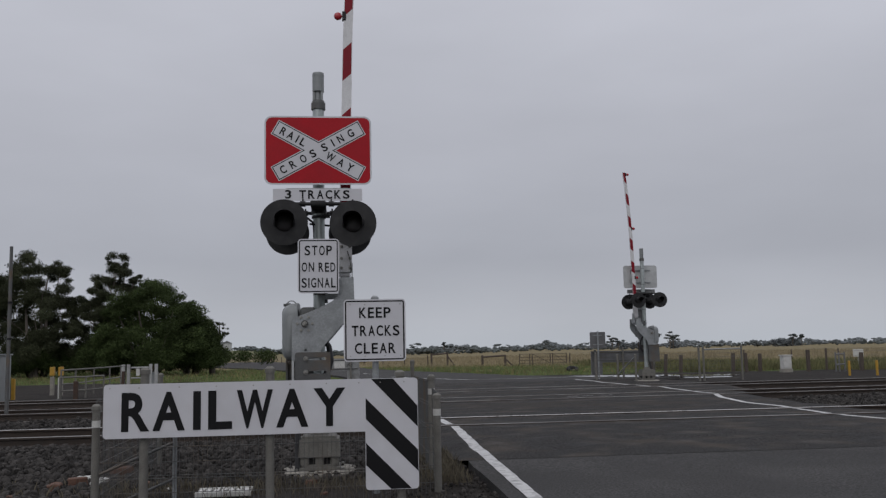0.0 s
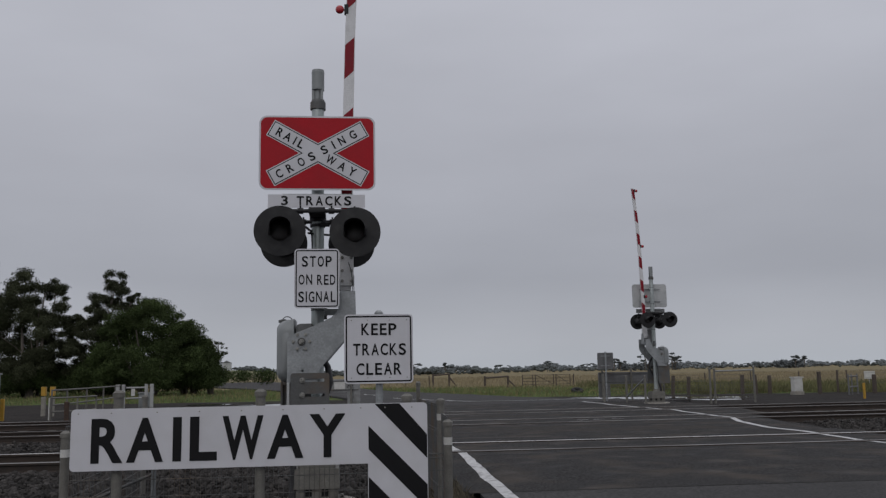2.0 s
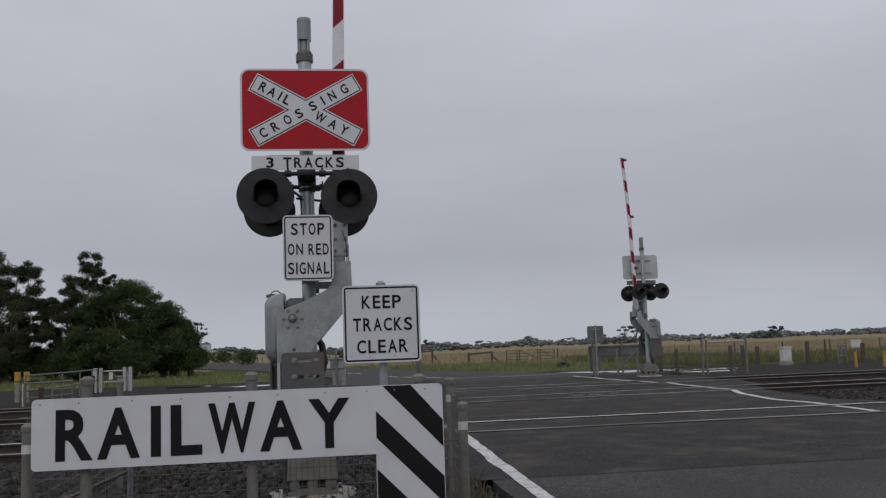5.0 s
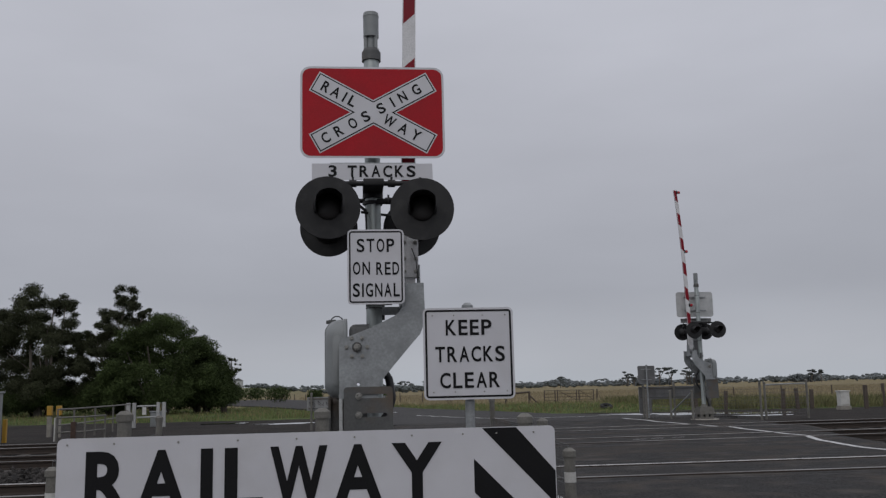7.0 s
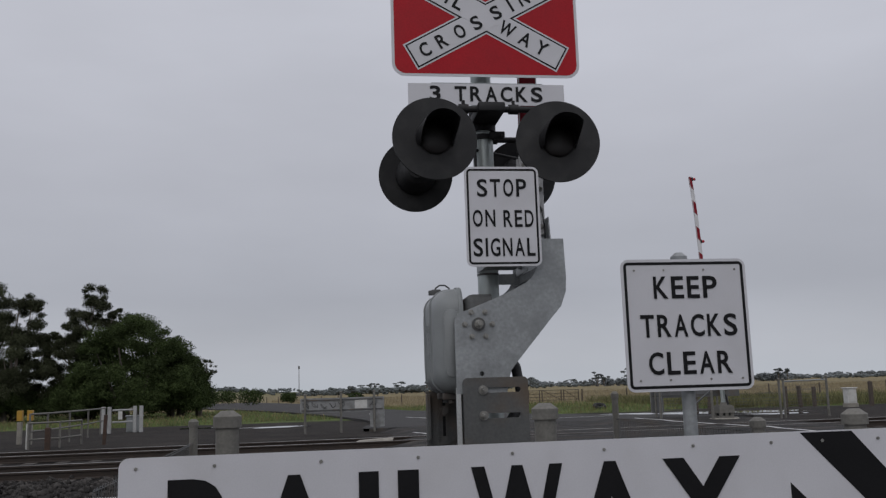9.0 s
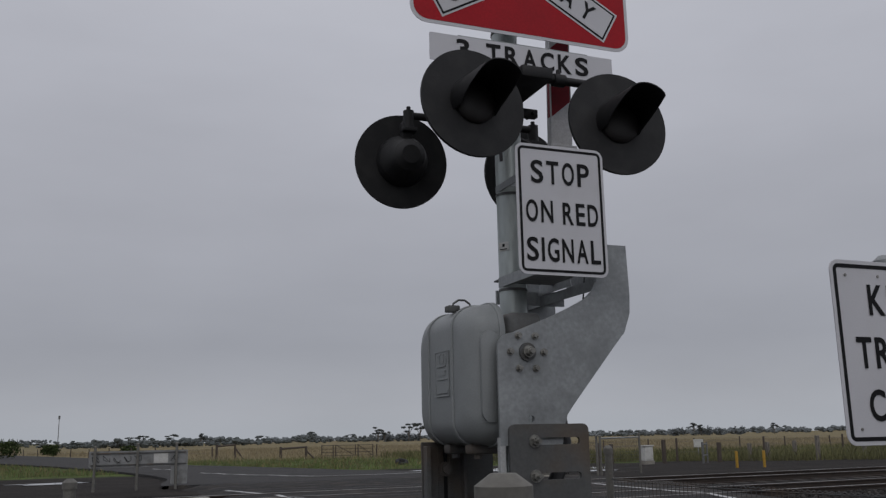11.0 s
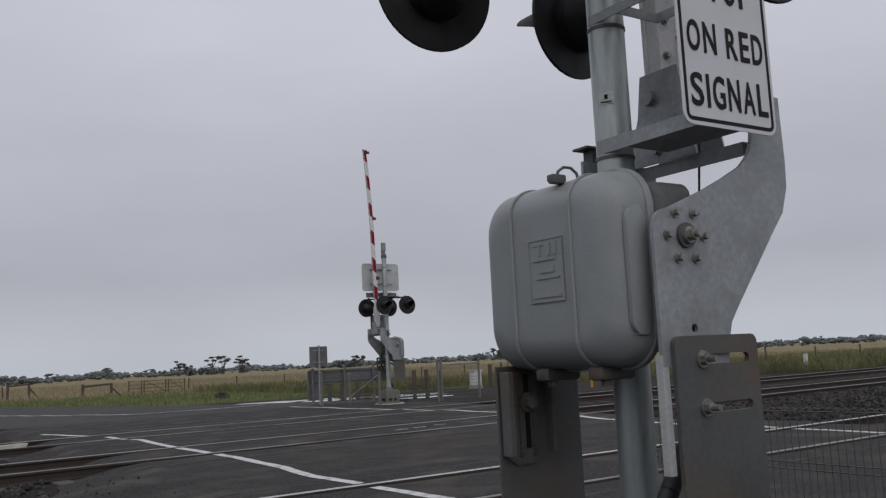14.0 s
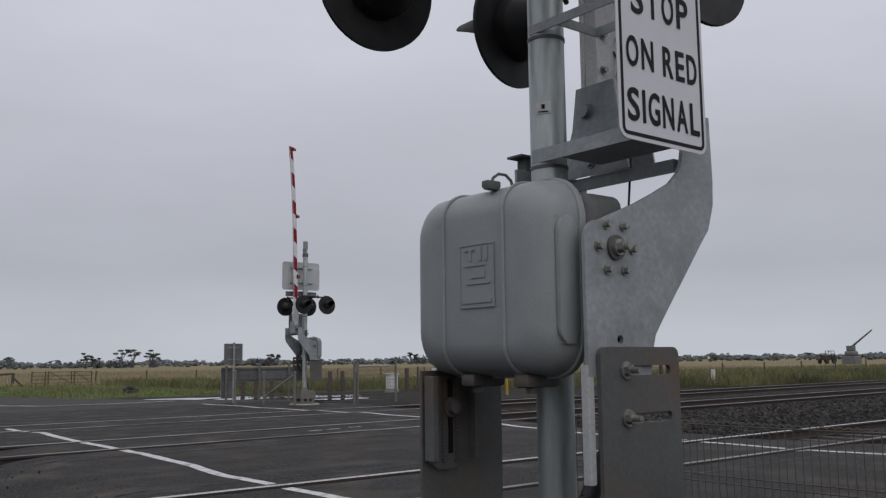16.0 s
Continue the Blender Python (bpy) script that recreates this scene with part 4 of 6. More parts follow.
    prism(bm, [(-0.65, 1.10), (-0.65, 0.80), (-0.615, 0.775), (-0.545, 0.775), (-0.495, 0.80), (-0.465, 0.80), (-0.465, 1.10)], 10.70, 10.712, "xz")
    box(bm, -0.675, -0.652, 10.65, 10.70, 0.81, 1.10, 0.002)
    box(bm, -0.475, -0.46, 10.66, 10.70, 0.81, 1.10, 0.002)
    slide = part("slide_plate", bm, M_GALVD, sig, "slotted slide plate with toothed edges")
    bm = bmesh.new()
    box(bm, -0.57, -0.552, 10.694, 10.699, 0.83, 1.09)
    part("slot", bm, M_BLACK, slide)
    bm = bmesh.new()
    for i in range(26):
        for xx in (-0.60, -0.54):
            box(bm, xx, xx + 0.018, 10.692, 10.70, 0.80 + i * 0.0115, 0.806 + i * 0.0115)
    part("teeth", bm, M_GALVD, slide)["kind"] = "stuff"
    bm = hexnut(bmesh.new(), (-0.561, 10.694, 0.99), (0, -1, 0), 0.024, 0.03)
    part("slide_bolt", bm, M_GALVD, slide)
    bm = prism(bmesh.new(), [(-0.675, 1.12), (-0.675, 0.52), (-0.295, 0.52), (-0.295, 1.08), (-0.32, 1.10), (-0.45, 1.12)], 10.716, 10.728, "xz", 0.002)
    part("rear_side_plate", bm, M_GALVD, sig, "weathered steel side plate")
    # cross channels at the top of the arms
    bm = bmesh.new()
    box(bm, -0.04, 0.09, 10.074, 10.75, 1.84, 1.848)
    box(bm, -0.046, -0.038, 10.074, 10.75, 1.80, 1.848)
    box(bm, -0.30, 0.09, 10.60, 10.612, 1.80, 1.87)
    part("cross_channel", bm, M_GALV, sig, "galvanised cross channel between the arms")
    bm = box(bmesh.new(), -0.235, -0.185, 10.615, 10.665, 1.76, 1.925, 0.003)
    box(bm, -0.275, -0.175, 10.60, 10.68, 1.926, 1.934)
    part("channel_end", bm, M_GALVD, sig, "dark channel end bracket")
    for xa in (-0.062, 0.098):
        bm = prism(bmesh.new(), [(10.26, 1.85), (10.60, 1.85), (10.53, 2.04), (10.505, 2.20), (10.32, 2.20)], xa, xa + 0.008, "yz")
        part("boom_bracket", bm, M_GALV, sig, "triangular boom bracket plate")
    bm = bmesh.new()
    for xx, zz in ((-0.063, 1.995), (-0.063, 1.945), (-0.063, 1.895)):
        hexnut(bm, (xx, 10.44, zz), (-1, 0, 0), 0.014, 0.02)
    tube(bm, (-0.03, 10.40, 2.015), (0.07, 10.40, 2.015), 0.035, n=16)
    tube(bm, (-0.085, 10.46, 2.105), (-0.06, 10.46, 2.105), 0.03, n=16)
    tube(bm, (-0.065, 10.48, 2.0), (0.11, 10.48, 2.0), 0.02, n=12)
    part("boom_pivot", bm, M_GALV, sig, "", True)
    # boom: flat tapered tube with slanted red bands and small red lamps
    lean = 0.021

    def bx(z):
        return 0.008 + lean * (z - 2.0) + 0.014 * max(0, z - 4.4) ** 2
    z0, z1 = 2.05, 7.2

    def hw(z):
        return 0.063 - 0.0025 * (z - 2.0)
    zs = [z0 + (z1 - z0) * i / 12 for i in range(13)]
    bm = prism(bmesh.new(), [(bx(z) - hw(z), z) for z in zs] + [(bx(z) + hw(z), z) for z in reversed(zs)], 10.42, 10.465, "xz", 0.006)
    boom = part("boom", bm, M_BOOMW, sig, "raised white boom with slanted red bands")
    z = 2.775
    while z < 7.1:
        h, sl = 0.387, 0.095
        z3 = min(z + h, 7.19)
        for ya, yb in ((10.4188, 10.4202), (10.4648, 10.4662)):
            e = 0.005
            bm = prism(bmesh.new(), [(bx(z) - hw(z) + e, z), (bx(z) + hw(z) - e, min(z + sl, 7.19)), (bx(z3) + hw(z3) - e, min(z3 + sl, 7.195)), (bx(z3) - hw(z3) + e, z3)], ya, yb)
            part("red_band", bm, M_BAND, boom, "red reflective band")
        for sx in (-1, 1):
            bm = bmesh.new()
            za, zb = (z, z3) if sx < 0 else (min(z + sl, 7.19), min(z3 + sl, 7.195))
            xa, xb = bx(za) + sx * hw(za), bx(zb) + sx * hw(zb)
            v = [bm.verts.new(p) for p in ((xa + sx * 0.0008, 10.429, za), (xb + sx * 0.0008, 10.429, zb), (xb + sx * 0.0008, 10.456, zb), (xa + sx * 0.0008, 10.456, za))]
            bm.faces.new(v)
            part("red_band", bm, M_BAND, boom)
        z += 0.80
    for zz in (3.45, 5.18, 7.12):
        bm = box(bmesh.new(), bx(zz) - 0.075, bx(zz) - 0.03, 10.41, 10.475, zz - 0.055, zz + 0.055, 0.006)
        bl = part("boom_lamp", bm, M_DARK, boom, "small red lamp on a black clip")
        bm = bmesh.new()
        bmesh.ops.create_uvsphere(bm, u_segments=20, v_segments=12, radius=0.048)
        bmesh.ops.scale(bm, verts=bm.verts, vec=(1, 0.7, 1))
        bmesh.ops.translate(bm, verts=bm.verts, vec=(bx(zz) - 0.125, 10.44, zz))
        tube(bm, (bx(zz) - 0.09, 10.44, zz), (bx(zz) - 0.07, 10.44, zz), 0.012, n=8)
        part("lamp_lens", bm, M_REDLAMP, bl, "red plastic lens", True)
    bm = bmesh.new()
    box(bm, -0.055, 0.10, 10.40, 10.418, 2.10, 2.62, 0.003)
    box(bm, -0.055, 0.10, 10.467, 10.485, 2.10, 2.62, 0.003)
    sh = part("boom_shoe", bm, M_BOOMW, sig, "pale shoe plates bolted to the boom foot")
    for zz in (2.15, 2.26, 2.40, 2.56):
        for xx in (-0.02, 0.075):
            part("bolt", hexnut(bmesh.new(), (xx, 10.40, zz), (0, -1, 0), 0.012, 0.02), M_BOLT, sh)
    bm = path_tube(bmesh.new(), [(0.045, 10.40, 2.35), (0.075, 10.37, 2.25), (0.085, 10.36, 2.15), (0.085, 10.36, 1.98), (0.05, 10.36, 1.70), (0.0, 10.36, 1.52)], 0.0045, 6)
    part("boom_lamp_wire", bm, M_CABLE, sig, "thin dark wire", True)
    bm = path_tube(bmesh.new(), [(-0.33, 10.36, 1.42), (-0.24, 10.26, 1.36), (-0.17, 10.24, 1.25), (-0.145, 10.24, 1.1), (-0.18, 10.24, 0.98), (-0.27, 10.22, 0.85), (-0.38, 10.22, 0.70), (-0.47, 10.24, 0.52), (-0.515, 10.26, 0.30), (-0.52, 10.27, 0.0), (-0.52, 10.27, -0.14)], 0.032, 12)
    part("cable_hose", bm, M_CABLE, sig, "thick black cable hose", True)


def slotted_plate(x0, x1, z0, z1, ya, yb):
    """A plate with rounded corners and two long slots cut through it."""
    return holed_prism(rrect(x0, x1, z0, z1, 0.028), [rrect(-0.40, -0.195, z - 0.015, z + 0.015, 0.014, 3) for z in (0.970, 1.117)], ya, yb)


signal_near = crossing_signal()
bpy.context.view_layer.update()
signal_far = copy_thing(signal_near, pose(10.43, 30.5, GZ + 0.13, 0, 0, 180))
signal_far["label"] = "galvanised crossing signal beyond the tracks, seen from behind"


# ---------------------------------------------------------------- signs on posts
def pipe_post(parent, x, y, z0, z1, r=0.035, cap=True, name="post", material=None):
    bm = bmesh.new()
    tube(bm, (x, y, z0), (x, y, z1), r, n=16)
    if cap:
        tube(bm, (x, y, z1 - 0.03), (x, y, z1 + 0.004), r * 1.22, r * 1.22, 16)
        tube(bm, (x, y, z1 + 0.004), (x, y, z1 + 0.022), r * 1.22, r * 0.55, 16)
    return part(name, bm, material or M_GALV, parent, "", True)


def railway_board(flip=False):
    y, gz = 7.66, GZ - 0.02
    s = thing("railway_board", (-0.67, y, gz), "long white board reading RAILWAY with black diagonal stripes", "sign", "railway boards")
    x0, x1, xn, za, zn, zt, r = -1.95, 0.615, 0.172, 0.04, 0.52, 0.957, 0.03
    out = []
    for cx, cz, a in ((x1 - r, zt - r, 0), (x0 + r, zt - r, 90), (x0 + r, zn + r, 180)):
        out += [(cx + r * math.cos(radians(a + 18 * i)), cz + r * math.sin(radians(a + 18 * i))) for i in range(6)]
    out += [(xn, zn)]
    for cx, cz, a in ((xn + r, za + r, 180), (x1 - r, za + r, 270)):
        out += [(cx + r * math.cos(radians(a + 18 * i)), cz + r * math.sin(radians(a + 18 * i))) for i in range(6)]
    def side(pts):
        return [(x0 + x1 - a, b) for a, b in pts] if flip else pts
    plate = part("board", prism(bmesh.new(), side(out), y, y + 0.004), M_WHITE, s)
    part("back_face", prism(bmesh.new(), side([(a + (0.002 if a < -1 else -0.002), b) for a, b in out]), y + 0.0045, y + 0.006), M_OLDBACK if flip else M_BARE, plate, "bare metal back")
    for st in ([(0.223, 0.953), (0.407, 0.953), (0.611, 0.722), (0.611, 0.547)], [(0.176, 0.795), (0.176, 0.622), (0.611, 0.182), (0.611, 0.358)], [(0.176, 0.425), (0.176, 0.242), (0.382, 0.044), (0.553, 0.044)]):
        part("stripe", prism(bmesh.new(), side(st), y - 0.0012, y), M_BLACK, plate, "black diagonal stripe")
    for ch, a, b in (("R", 0.056, 0.143), ("A", 0.1525, 0.253), ("I", 0.2785, 0.3025), ("L", 0.3255, 0.401), ("W", 0.4155, 0.530), ("A", 0.5405, 0.6435), ("Y", 0.660, 0.763)):
        xa, xb = [x0 + (k + (0.181 if flip else 0)) * (x1 - x0) for k in (a, b)]
        letters(ch, facing((xa + xb) / 2, y - 0.0015, 0.731), xb - xa, 0.315, M_BLACK, plate, bold=0.030)
    for zz in (0.57, 0.88):
        bm = box(bmesh.new(), x0 + 0.05, x1 - 0.05, y + 0.007, y + 0.032, zz, zz + 0.035, 0.003)
        part("stiffener", bm, M_GALVD, s, "galvanised stiffening rail")
    for xx, zz in ((-1.64, 1.065), (-0.62, 1.055), (0.47, 1.0)):
        pipe_post(s, xx, y + 0.075, gz - 0.2, zz + (0.08 if flip else 0), 0.036, material=M_POST)
    for xx in (-1.9, -1.67, -1.35, -1.05, -0.75, -0.45, -0.15, 0.12, 0.3, 0.5):
        bm = bmesh.new()
        tube(bm, (xx, y, 0.925), (xx, y - 0.003, 0.925), 0.0055, n=8)
        part("rivet", bm, M_BOLT, plate)
    return s


def keep_clear_sign():
    y, gz = 8.69, GZ
    s = thing("keep_clear_sign", (0.30, y, gz), "white square sign reading KEEP TRACKS CLEAR on a galvanised post", "sign", "keep clear signs")
    x0, x1, z0, z1 = -0.002, 0.593, 1.09, 1.685
    plate = sign_plate(s, "sign_plate", x0, x1, z0, z1, y, 0.034, M_WHITE, 0.013, 0.013)
    for text, a, b, v in (("KEEP", 636, 691, 555.5), ("TRACKS", 623, 706, 587), ("CLEAR", 628, 699, 617.5)):
        k = 0.6 / 109.0
        spaced(text, x0 + ((a + b) / 2 - 609) * k, y - 0.0015, z1 - (v - 532) * k, (b - a) * k, 0.101, plate, 0.24, 0.017)
    pipe_post(s, 0.30, y + 0.055, gz - 0.2, 1.70, 0.031, True)
    for zz in (1.2, 1.55):
        bm = box(bmesh.new(), 0.12, 0.48, y + 0.007, y + 0.024, zz, zz + 0.03, 0.003)
        part("bracket", bm, M_GALV, s, "galvanised bracket rail")
    for xx in (0.06, 0.2, 0.39, 0.54):
        for zz in (1.14, 1.635):
            bm = bmesh.new()
            tube(bm, (xx, y, zz), (xx, y - 0.003, zz), 0.005, n=8)
            part("rivet", bm, M_BOLT, plate)
    return s


board_near = railway_board()
keep_near = keep_clear_sign()
bpy.context.view_layer.update()
ob = copy_thing(board_near, pose(10.55, 33.4, GZ + 0.06, 0, 0, 180))
ob["label"] = "bare metal back of a long striped railway board beyond the tracks"
board_west = railway_board(True)
board_west.matrix_basis = pose(-0.735, 33.0, GZ - 0.02, 0, 0, 180)
board_west["label"] = "pale scrawled back of a long railway board beside the far road"
for k in range(7):
    x, z = -1.85 + 0.27 * k + (0.42 if k > 4 else 0), 0.73 + 0.03 * math.sin(k * 2.1)
    bm = path_tube(bmesh.new(), [(x + 0.10 * math.sin(i * 1.1 + k), 32.988, z + 0.085 * math.cos(i * 1.7 + k * 1.3)) for i in range(6)], 0.0065, 5)
    bmesh.ops.transform(bm, verts=bm.verts, matrix=(Matrix.Translation((-0.735, 33.0, GZ - 0.02)) @ Matrix.Rotation(math.pi, 4, "Z")).inverted() @ Matrix.Identity(4))
    bmesh.ops.translate(bm, verts=bm.verts, vec=base_of(board_west))
    part("graffiti_stroke", bm, M_BLACK, board_west, "dark scrawled paint stroke")
ob = copy_thing(keep_near, pose(9.41, 32.9, GZ + 0.06, 0, 0, 180))
ob["label"] = "bare metal back of a square sign beyond the tracks"
# pale note stuck on the back of the board beside the far road
bm = prism(bmesh.new(), rrect(-0.36, 0.02, 0.615, 0.872, 0.01), 32.982, 32.988)
tagged(part("notice_sheet", bm, M_CREAM), "small white sheet fixed to the back of a board", "notice")


# ---------------------------------------------------------------- wire mesh fences
def mesh_panel(parent, p0, p1, z0, z1, step=0.05, rows=(0.0, 0.10, 0.2, 0.3, 0.4, 0.5, 0.6, 0.75, 0.78, 0.9, 1.0), r=0.0023, loops=True):
    """Welded wire from p0 to p1 with looped top."""
    a, b = Vector((*p0, 0)), Vector((*p1, 0))
    n = max(2, int((b - a).length / step))
    up = Vector((0, 0, 1))
    bm = bmesh.new()
    for i in range(n + 1):
        p = a.lerp(b, i / n)
        j = 0.004 * noise.noise((i * 1.3, p.x, p.y))
        tube(bm, p + up * z0, p + up * (z1 + j), r, n=3, cap=False)
    for k in rows:
        z = z0 + (z1 - z0) * k
        sag = [a.lerp(b, i / 8) + up * (z - 0.010 * math.sin(math.pi * i / 8)) for i in range(9)]
        for u, v in zip(sag, sag[1:]):
            tube(bm, u, v, r * 1.35, n=4, cap=False)
    if loops:
        for i in range(n):
            u, v = a.lerp(b, i / n), a.lerp(b, (i + 1) / n)
            m = (u + v) / 2
            tube(bm, u + up * z1, m + up * (z1 + 0.009), r, n=3, cap=False)
            tube(bm, m + up * (z1 + 0.009), v + up * z1, r, n=3, cap=False)
    ob = part("wire_mesh", bm, M_GALVD, parent, "grey welded wire mesh with a looped top edge")
    ob["kind"] = "stuff"
    return ob


def near_fence():
    f = thing("mesh_fence", (0.84, 8.3, GZ), "low galvanised post and wire mesh fence round the signal", "fence", "signal fences")
    for x, y, z in ((-2.17, 8.3, 0.75), (0.84, 8.3, 0.77), (0.886, 9.28, 0.915)):
        p = pipe_post(f, x, y, GZ - 0.2, z, 0.034, material=M_POST)
        bm = bmesh.new()
        tube(bm, (x, y, z - 0.18), (x, y, z - 0.12), 0.036, n=16)
        part("reflector_band", bm, M_CREAM, p, "small white band", True)
    pipe_post(f, 0.86, 11.5, GZ - 0.2, 1.05, 0.024, material=M_POST)
    pipe_post(f, -2.27, 11.6, GZ - 0.2, 0.95, 0.03, material=M_POST)
    mesh_panel(f, (-2.18, 8.33), (-2.27, 11.57), GZ + 0.03, 0.80)
    pipe_post(f, -1.50, 8.34, GZ - 0.2, 0.55, 0.02)
    mesh_panel(f, (-2.14, 8.3), (0.81, 8.3), GZ + 0.03, 0.52, 0.04, (0.0, 0.19, 0.38, 0.42, 0.6, 0.8, 0.95, 1.0))
    mesh_panel(f, (0.845, 8.33), (0.886, 9.25), GZ + 0.03, 0.80)
    mesh_panel(f, (0.886, 9.31), (0.86, 11.48), GZ + 0.03, 0.865, 0.036, (0.0, 0.25, 0.5, 0.53, 0.75, 0.78, 1.0))
    for p, q in (((-2.17, 8.3, 0.15), (-1.50, 8.34, 0.42)), ((-2.0, 8.33, -0.1), (-1.50, 8.34, 0.1))):
        bm = bmesh.new()
        tube(bm, p, q, 0.013, n=8)
        part("brace", bm, M_GALVD, f, "thin pipe brace", True)
    return f


fence_near = near_fence()
# far enclosure: the same kind of fence, seen across the tracks
f = thing("mesh_fence", (12.0, 32.0, -0.1), "galvanised post and mesh fence round the far signal", "fence", "signal fences")
for x, y, z in ((9.1, 32.1, 0.95), (9.75, 31.6, 0.9), (11.2, 31.9, 0.98), (12.7, 31.4, 1.1), (12.95, 31.6, 1.1), (14.4, 31.6, 1.15), (9.95, 30.2, 0.9)):
    pipe_post(f, x, y, -0.3, z, 0.038, material=M_POST)
mesh_panel(f, (9.1, 32.1), (12.7, 31.4), 0.0, 0.9, 0.10, r=0.003, loops=False)
mesh_panel(f, (12.95, 31.6), (14.4, 31.6), 0.0, 1.0, 0.10, r=0.003, loops=False)
for p, q in (((12.95, 31.6, 1.02), (14.4, 31.6, 1.04)), ((9.95, 30.2, 0.85), (9.75, 31.6, 0.2))):
    bm = bmesh.new()
    tube(bm, p, q, 0.022, n=8)
    part("top_rail", bm, M_GALV, f, "", True)


# ---------------------------------------------------------------- bits beyond the tracks, west side
pole = thing("steel_pole", (-7.3, 20.7, -0.2), "slender grey steel pole standing between the tracks", "pole")
bm = bmesh.new()
tube(bm, (-7.3, 20.7, -0.3), (-7.36, 20.85, 3.68), 0.042, 0.036, 14)
part("shaft", bm, M_GALVD, pole, "", True)
for z in (1.6, 2.4):
    bm = bmesh.new()
    tube(bm, (-7.32, 20.77, z), (-7.32, 20.77, z + 0.05), 0.048, n=12)
    part("band", bm, M_DARK, pole)


def cabinet(x, y, z, w, d, h, material, label, name="equipment_cabinet"):
    c = thing(name, (x, y, z), label, "cabinet")
    part("body", box(bmesh.new(), x - w / 2, x + w / 2, y - d / 2, y + d / 2, z, z + h, 0.02), material, c)
    part("roof", box(bmesh.new(), x - w / 2 - 0.04, x + w / 2 + 0.04, y - d / 2 - 0.04, y + d / 2 + 0.04, z + h + 0.002, z + h + 0.05, 0.012), material, c)
    part("door", box(bmesh.new(), x - w / 2 + 0.05, x + w / 2 - 0.05, y - d / 2 - 0.02, y - d / 2 - 0.001, z + 0.06, z + h - 0.05, 0.006), material, c)
    part("plinth", box(bmesh.new(), x - w / 2 - 0.03, x + w / 2 + 0.03, y - d / 2 - 0.03, y + d / 2 + 0.03, z - 0.3, z - 0.002, 0.01), M_CONC, c)
    return c


cabinet(-11.55, 29.6, -0.12, 2.0, 1.2, 1.42, M_GREY, "pale grey steel equipment cabinet beside the tracks")
cabinet(-8.75, 42.4, -0.2, 0.55, 0.4, 0.62, M_GREY, "small grey louvred cabinet behind the gate", "utility_cabinet")
cabinet(20.45, 40.2, 0.0, 0.40, 0.36, 0.60, M_CREAM, "small white cabinet on the gravel beside the fence", "utility_cabinet")


def post_thing(name, x, y, z0, h, w, material, label, group, lean=0.0, cat="post"):
    p = thing(name, (x, y, z0), label, cat, group)
    bm = box(bmesh.new(), x - w / 2, x + w / 2, y - w / 2, y + w / 2, z0 - 0.25, z0 + h, w * 0.12)
    bmesh.ops.transform(bm, verts=bm.verts, matrix=Matrix.Translation((x, y, z0)) @ Matrix.Rotation(lean, 4, "Y") @ Matrix.Translation((-x, -y, -z0)))
    part("shaft", bm, material, p)
    return p


G = "marker posts"
post_thing("yellow_post", -10.5, 30.3, -0.12, 0.68, 0.11, M_YELLOW, "short yellow painted post on the gravel", G)
for x, y in ((-10.2, 33.2), (-9.85, 33.0)):
    p = post_thing("marker_post", x, y, -0.14, 0.68, 0.13, M_CONC, "grey post with a yellow head", G)
    part("head", box(bmesh.new(), x - 0.075, x + 0.075, y - 0.075, y + 0.075, 0.58, 0.88, 0.01), M_YELLOW, p, "yellow head")
post_thing("white_post", -9.05, 30.2, -0.12, 0.68, 0.09, M_CREAM, "short white painted post", G)
post_thing("rusty_post", -8.35, 29.5, -0.12, 0.58, 0.13, M_RUSTY, "rusty brown steel post beside the track", G)
post_thing("rusty_post", -7.29, 30.95, -0.15, 0.86, 0.09, M_RUSTY, "rusty steel post with a pale flaked side", G, 0.04)
post_thing("yellow_post", 19.4, 33.1, -0.15, 0.62, 0.075, M_YELLOW, "short yellow painted post beyond the tracks", G)
post_thing("yellow_post", 20.35, 32.8, -0.15, 0.62, 0.075, M_YELLOW, "short yellow painted post beyond the tracks", G)


def rail_run(name, pts, z_rails, label, h, material=M_POST, post_r=0.028, group="pipe barriers"):
    r = thing(name, (*pts[0], -0.15), label, "railing", group)
    for x, y in pts:
        pipe_post(r, x, y, -0.35, h - 0.15, post_r, False, "post", material)
    for z in z_rails:
        for a, b in zip(pts, pts[1:]):
            bm = bmesh.new()
            tube(bm, (*a, z - 0.15), (*b, z - 0.15), post_r * 0.9, n=8)
            part("rail", bm, material, r, "", True)
    return r


rail_run("pipe_barrier", [(-8.95, 30.0), (-8.85, 31.2), (-8.9, 33.6), (-9.05, 36.4), (-9.35, 39.4), (-9.55, 41.0)], (0.50, 0.95), "galvanised pipe barrier leading to the pedestrian gate", 0.97)
rail_run("pipe_barrier", [(-8.95, 29.9), (-8.3, 30.4), (-8.1, 31.8)], (0.30, 0.72), "bent galvanised pipe barrier", 0.74)
gate = thing("pedestrian_gate", (-9.0, 41.2, -0.2), "white pedestrian gate between square posts", "gate")
for x, y, w in ((-9.62, 41.0, 0.15), (-9.40, 41.0, 0.13), (-8.58, 41.6, 0.12), (-8.36, 41.7, 0.13)):
    part("gate_post", box(bmesh.new(), x - w / 2, x + w / 2, y - w / 2, y + w / 2, -0.4, 0.84, 0.012), M_GATE, gate)
for z in (0.25, 0.70):
    bm = bmesh.new()
    tube(bm, (-9.3, 41.05, z), (-8.65, 41.55, z), 0.035, n=8)
    part("gate_rail", bm, M_GATE, gate, "", True)
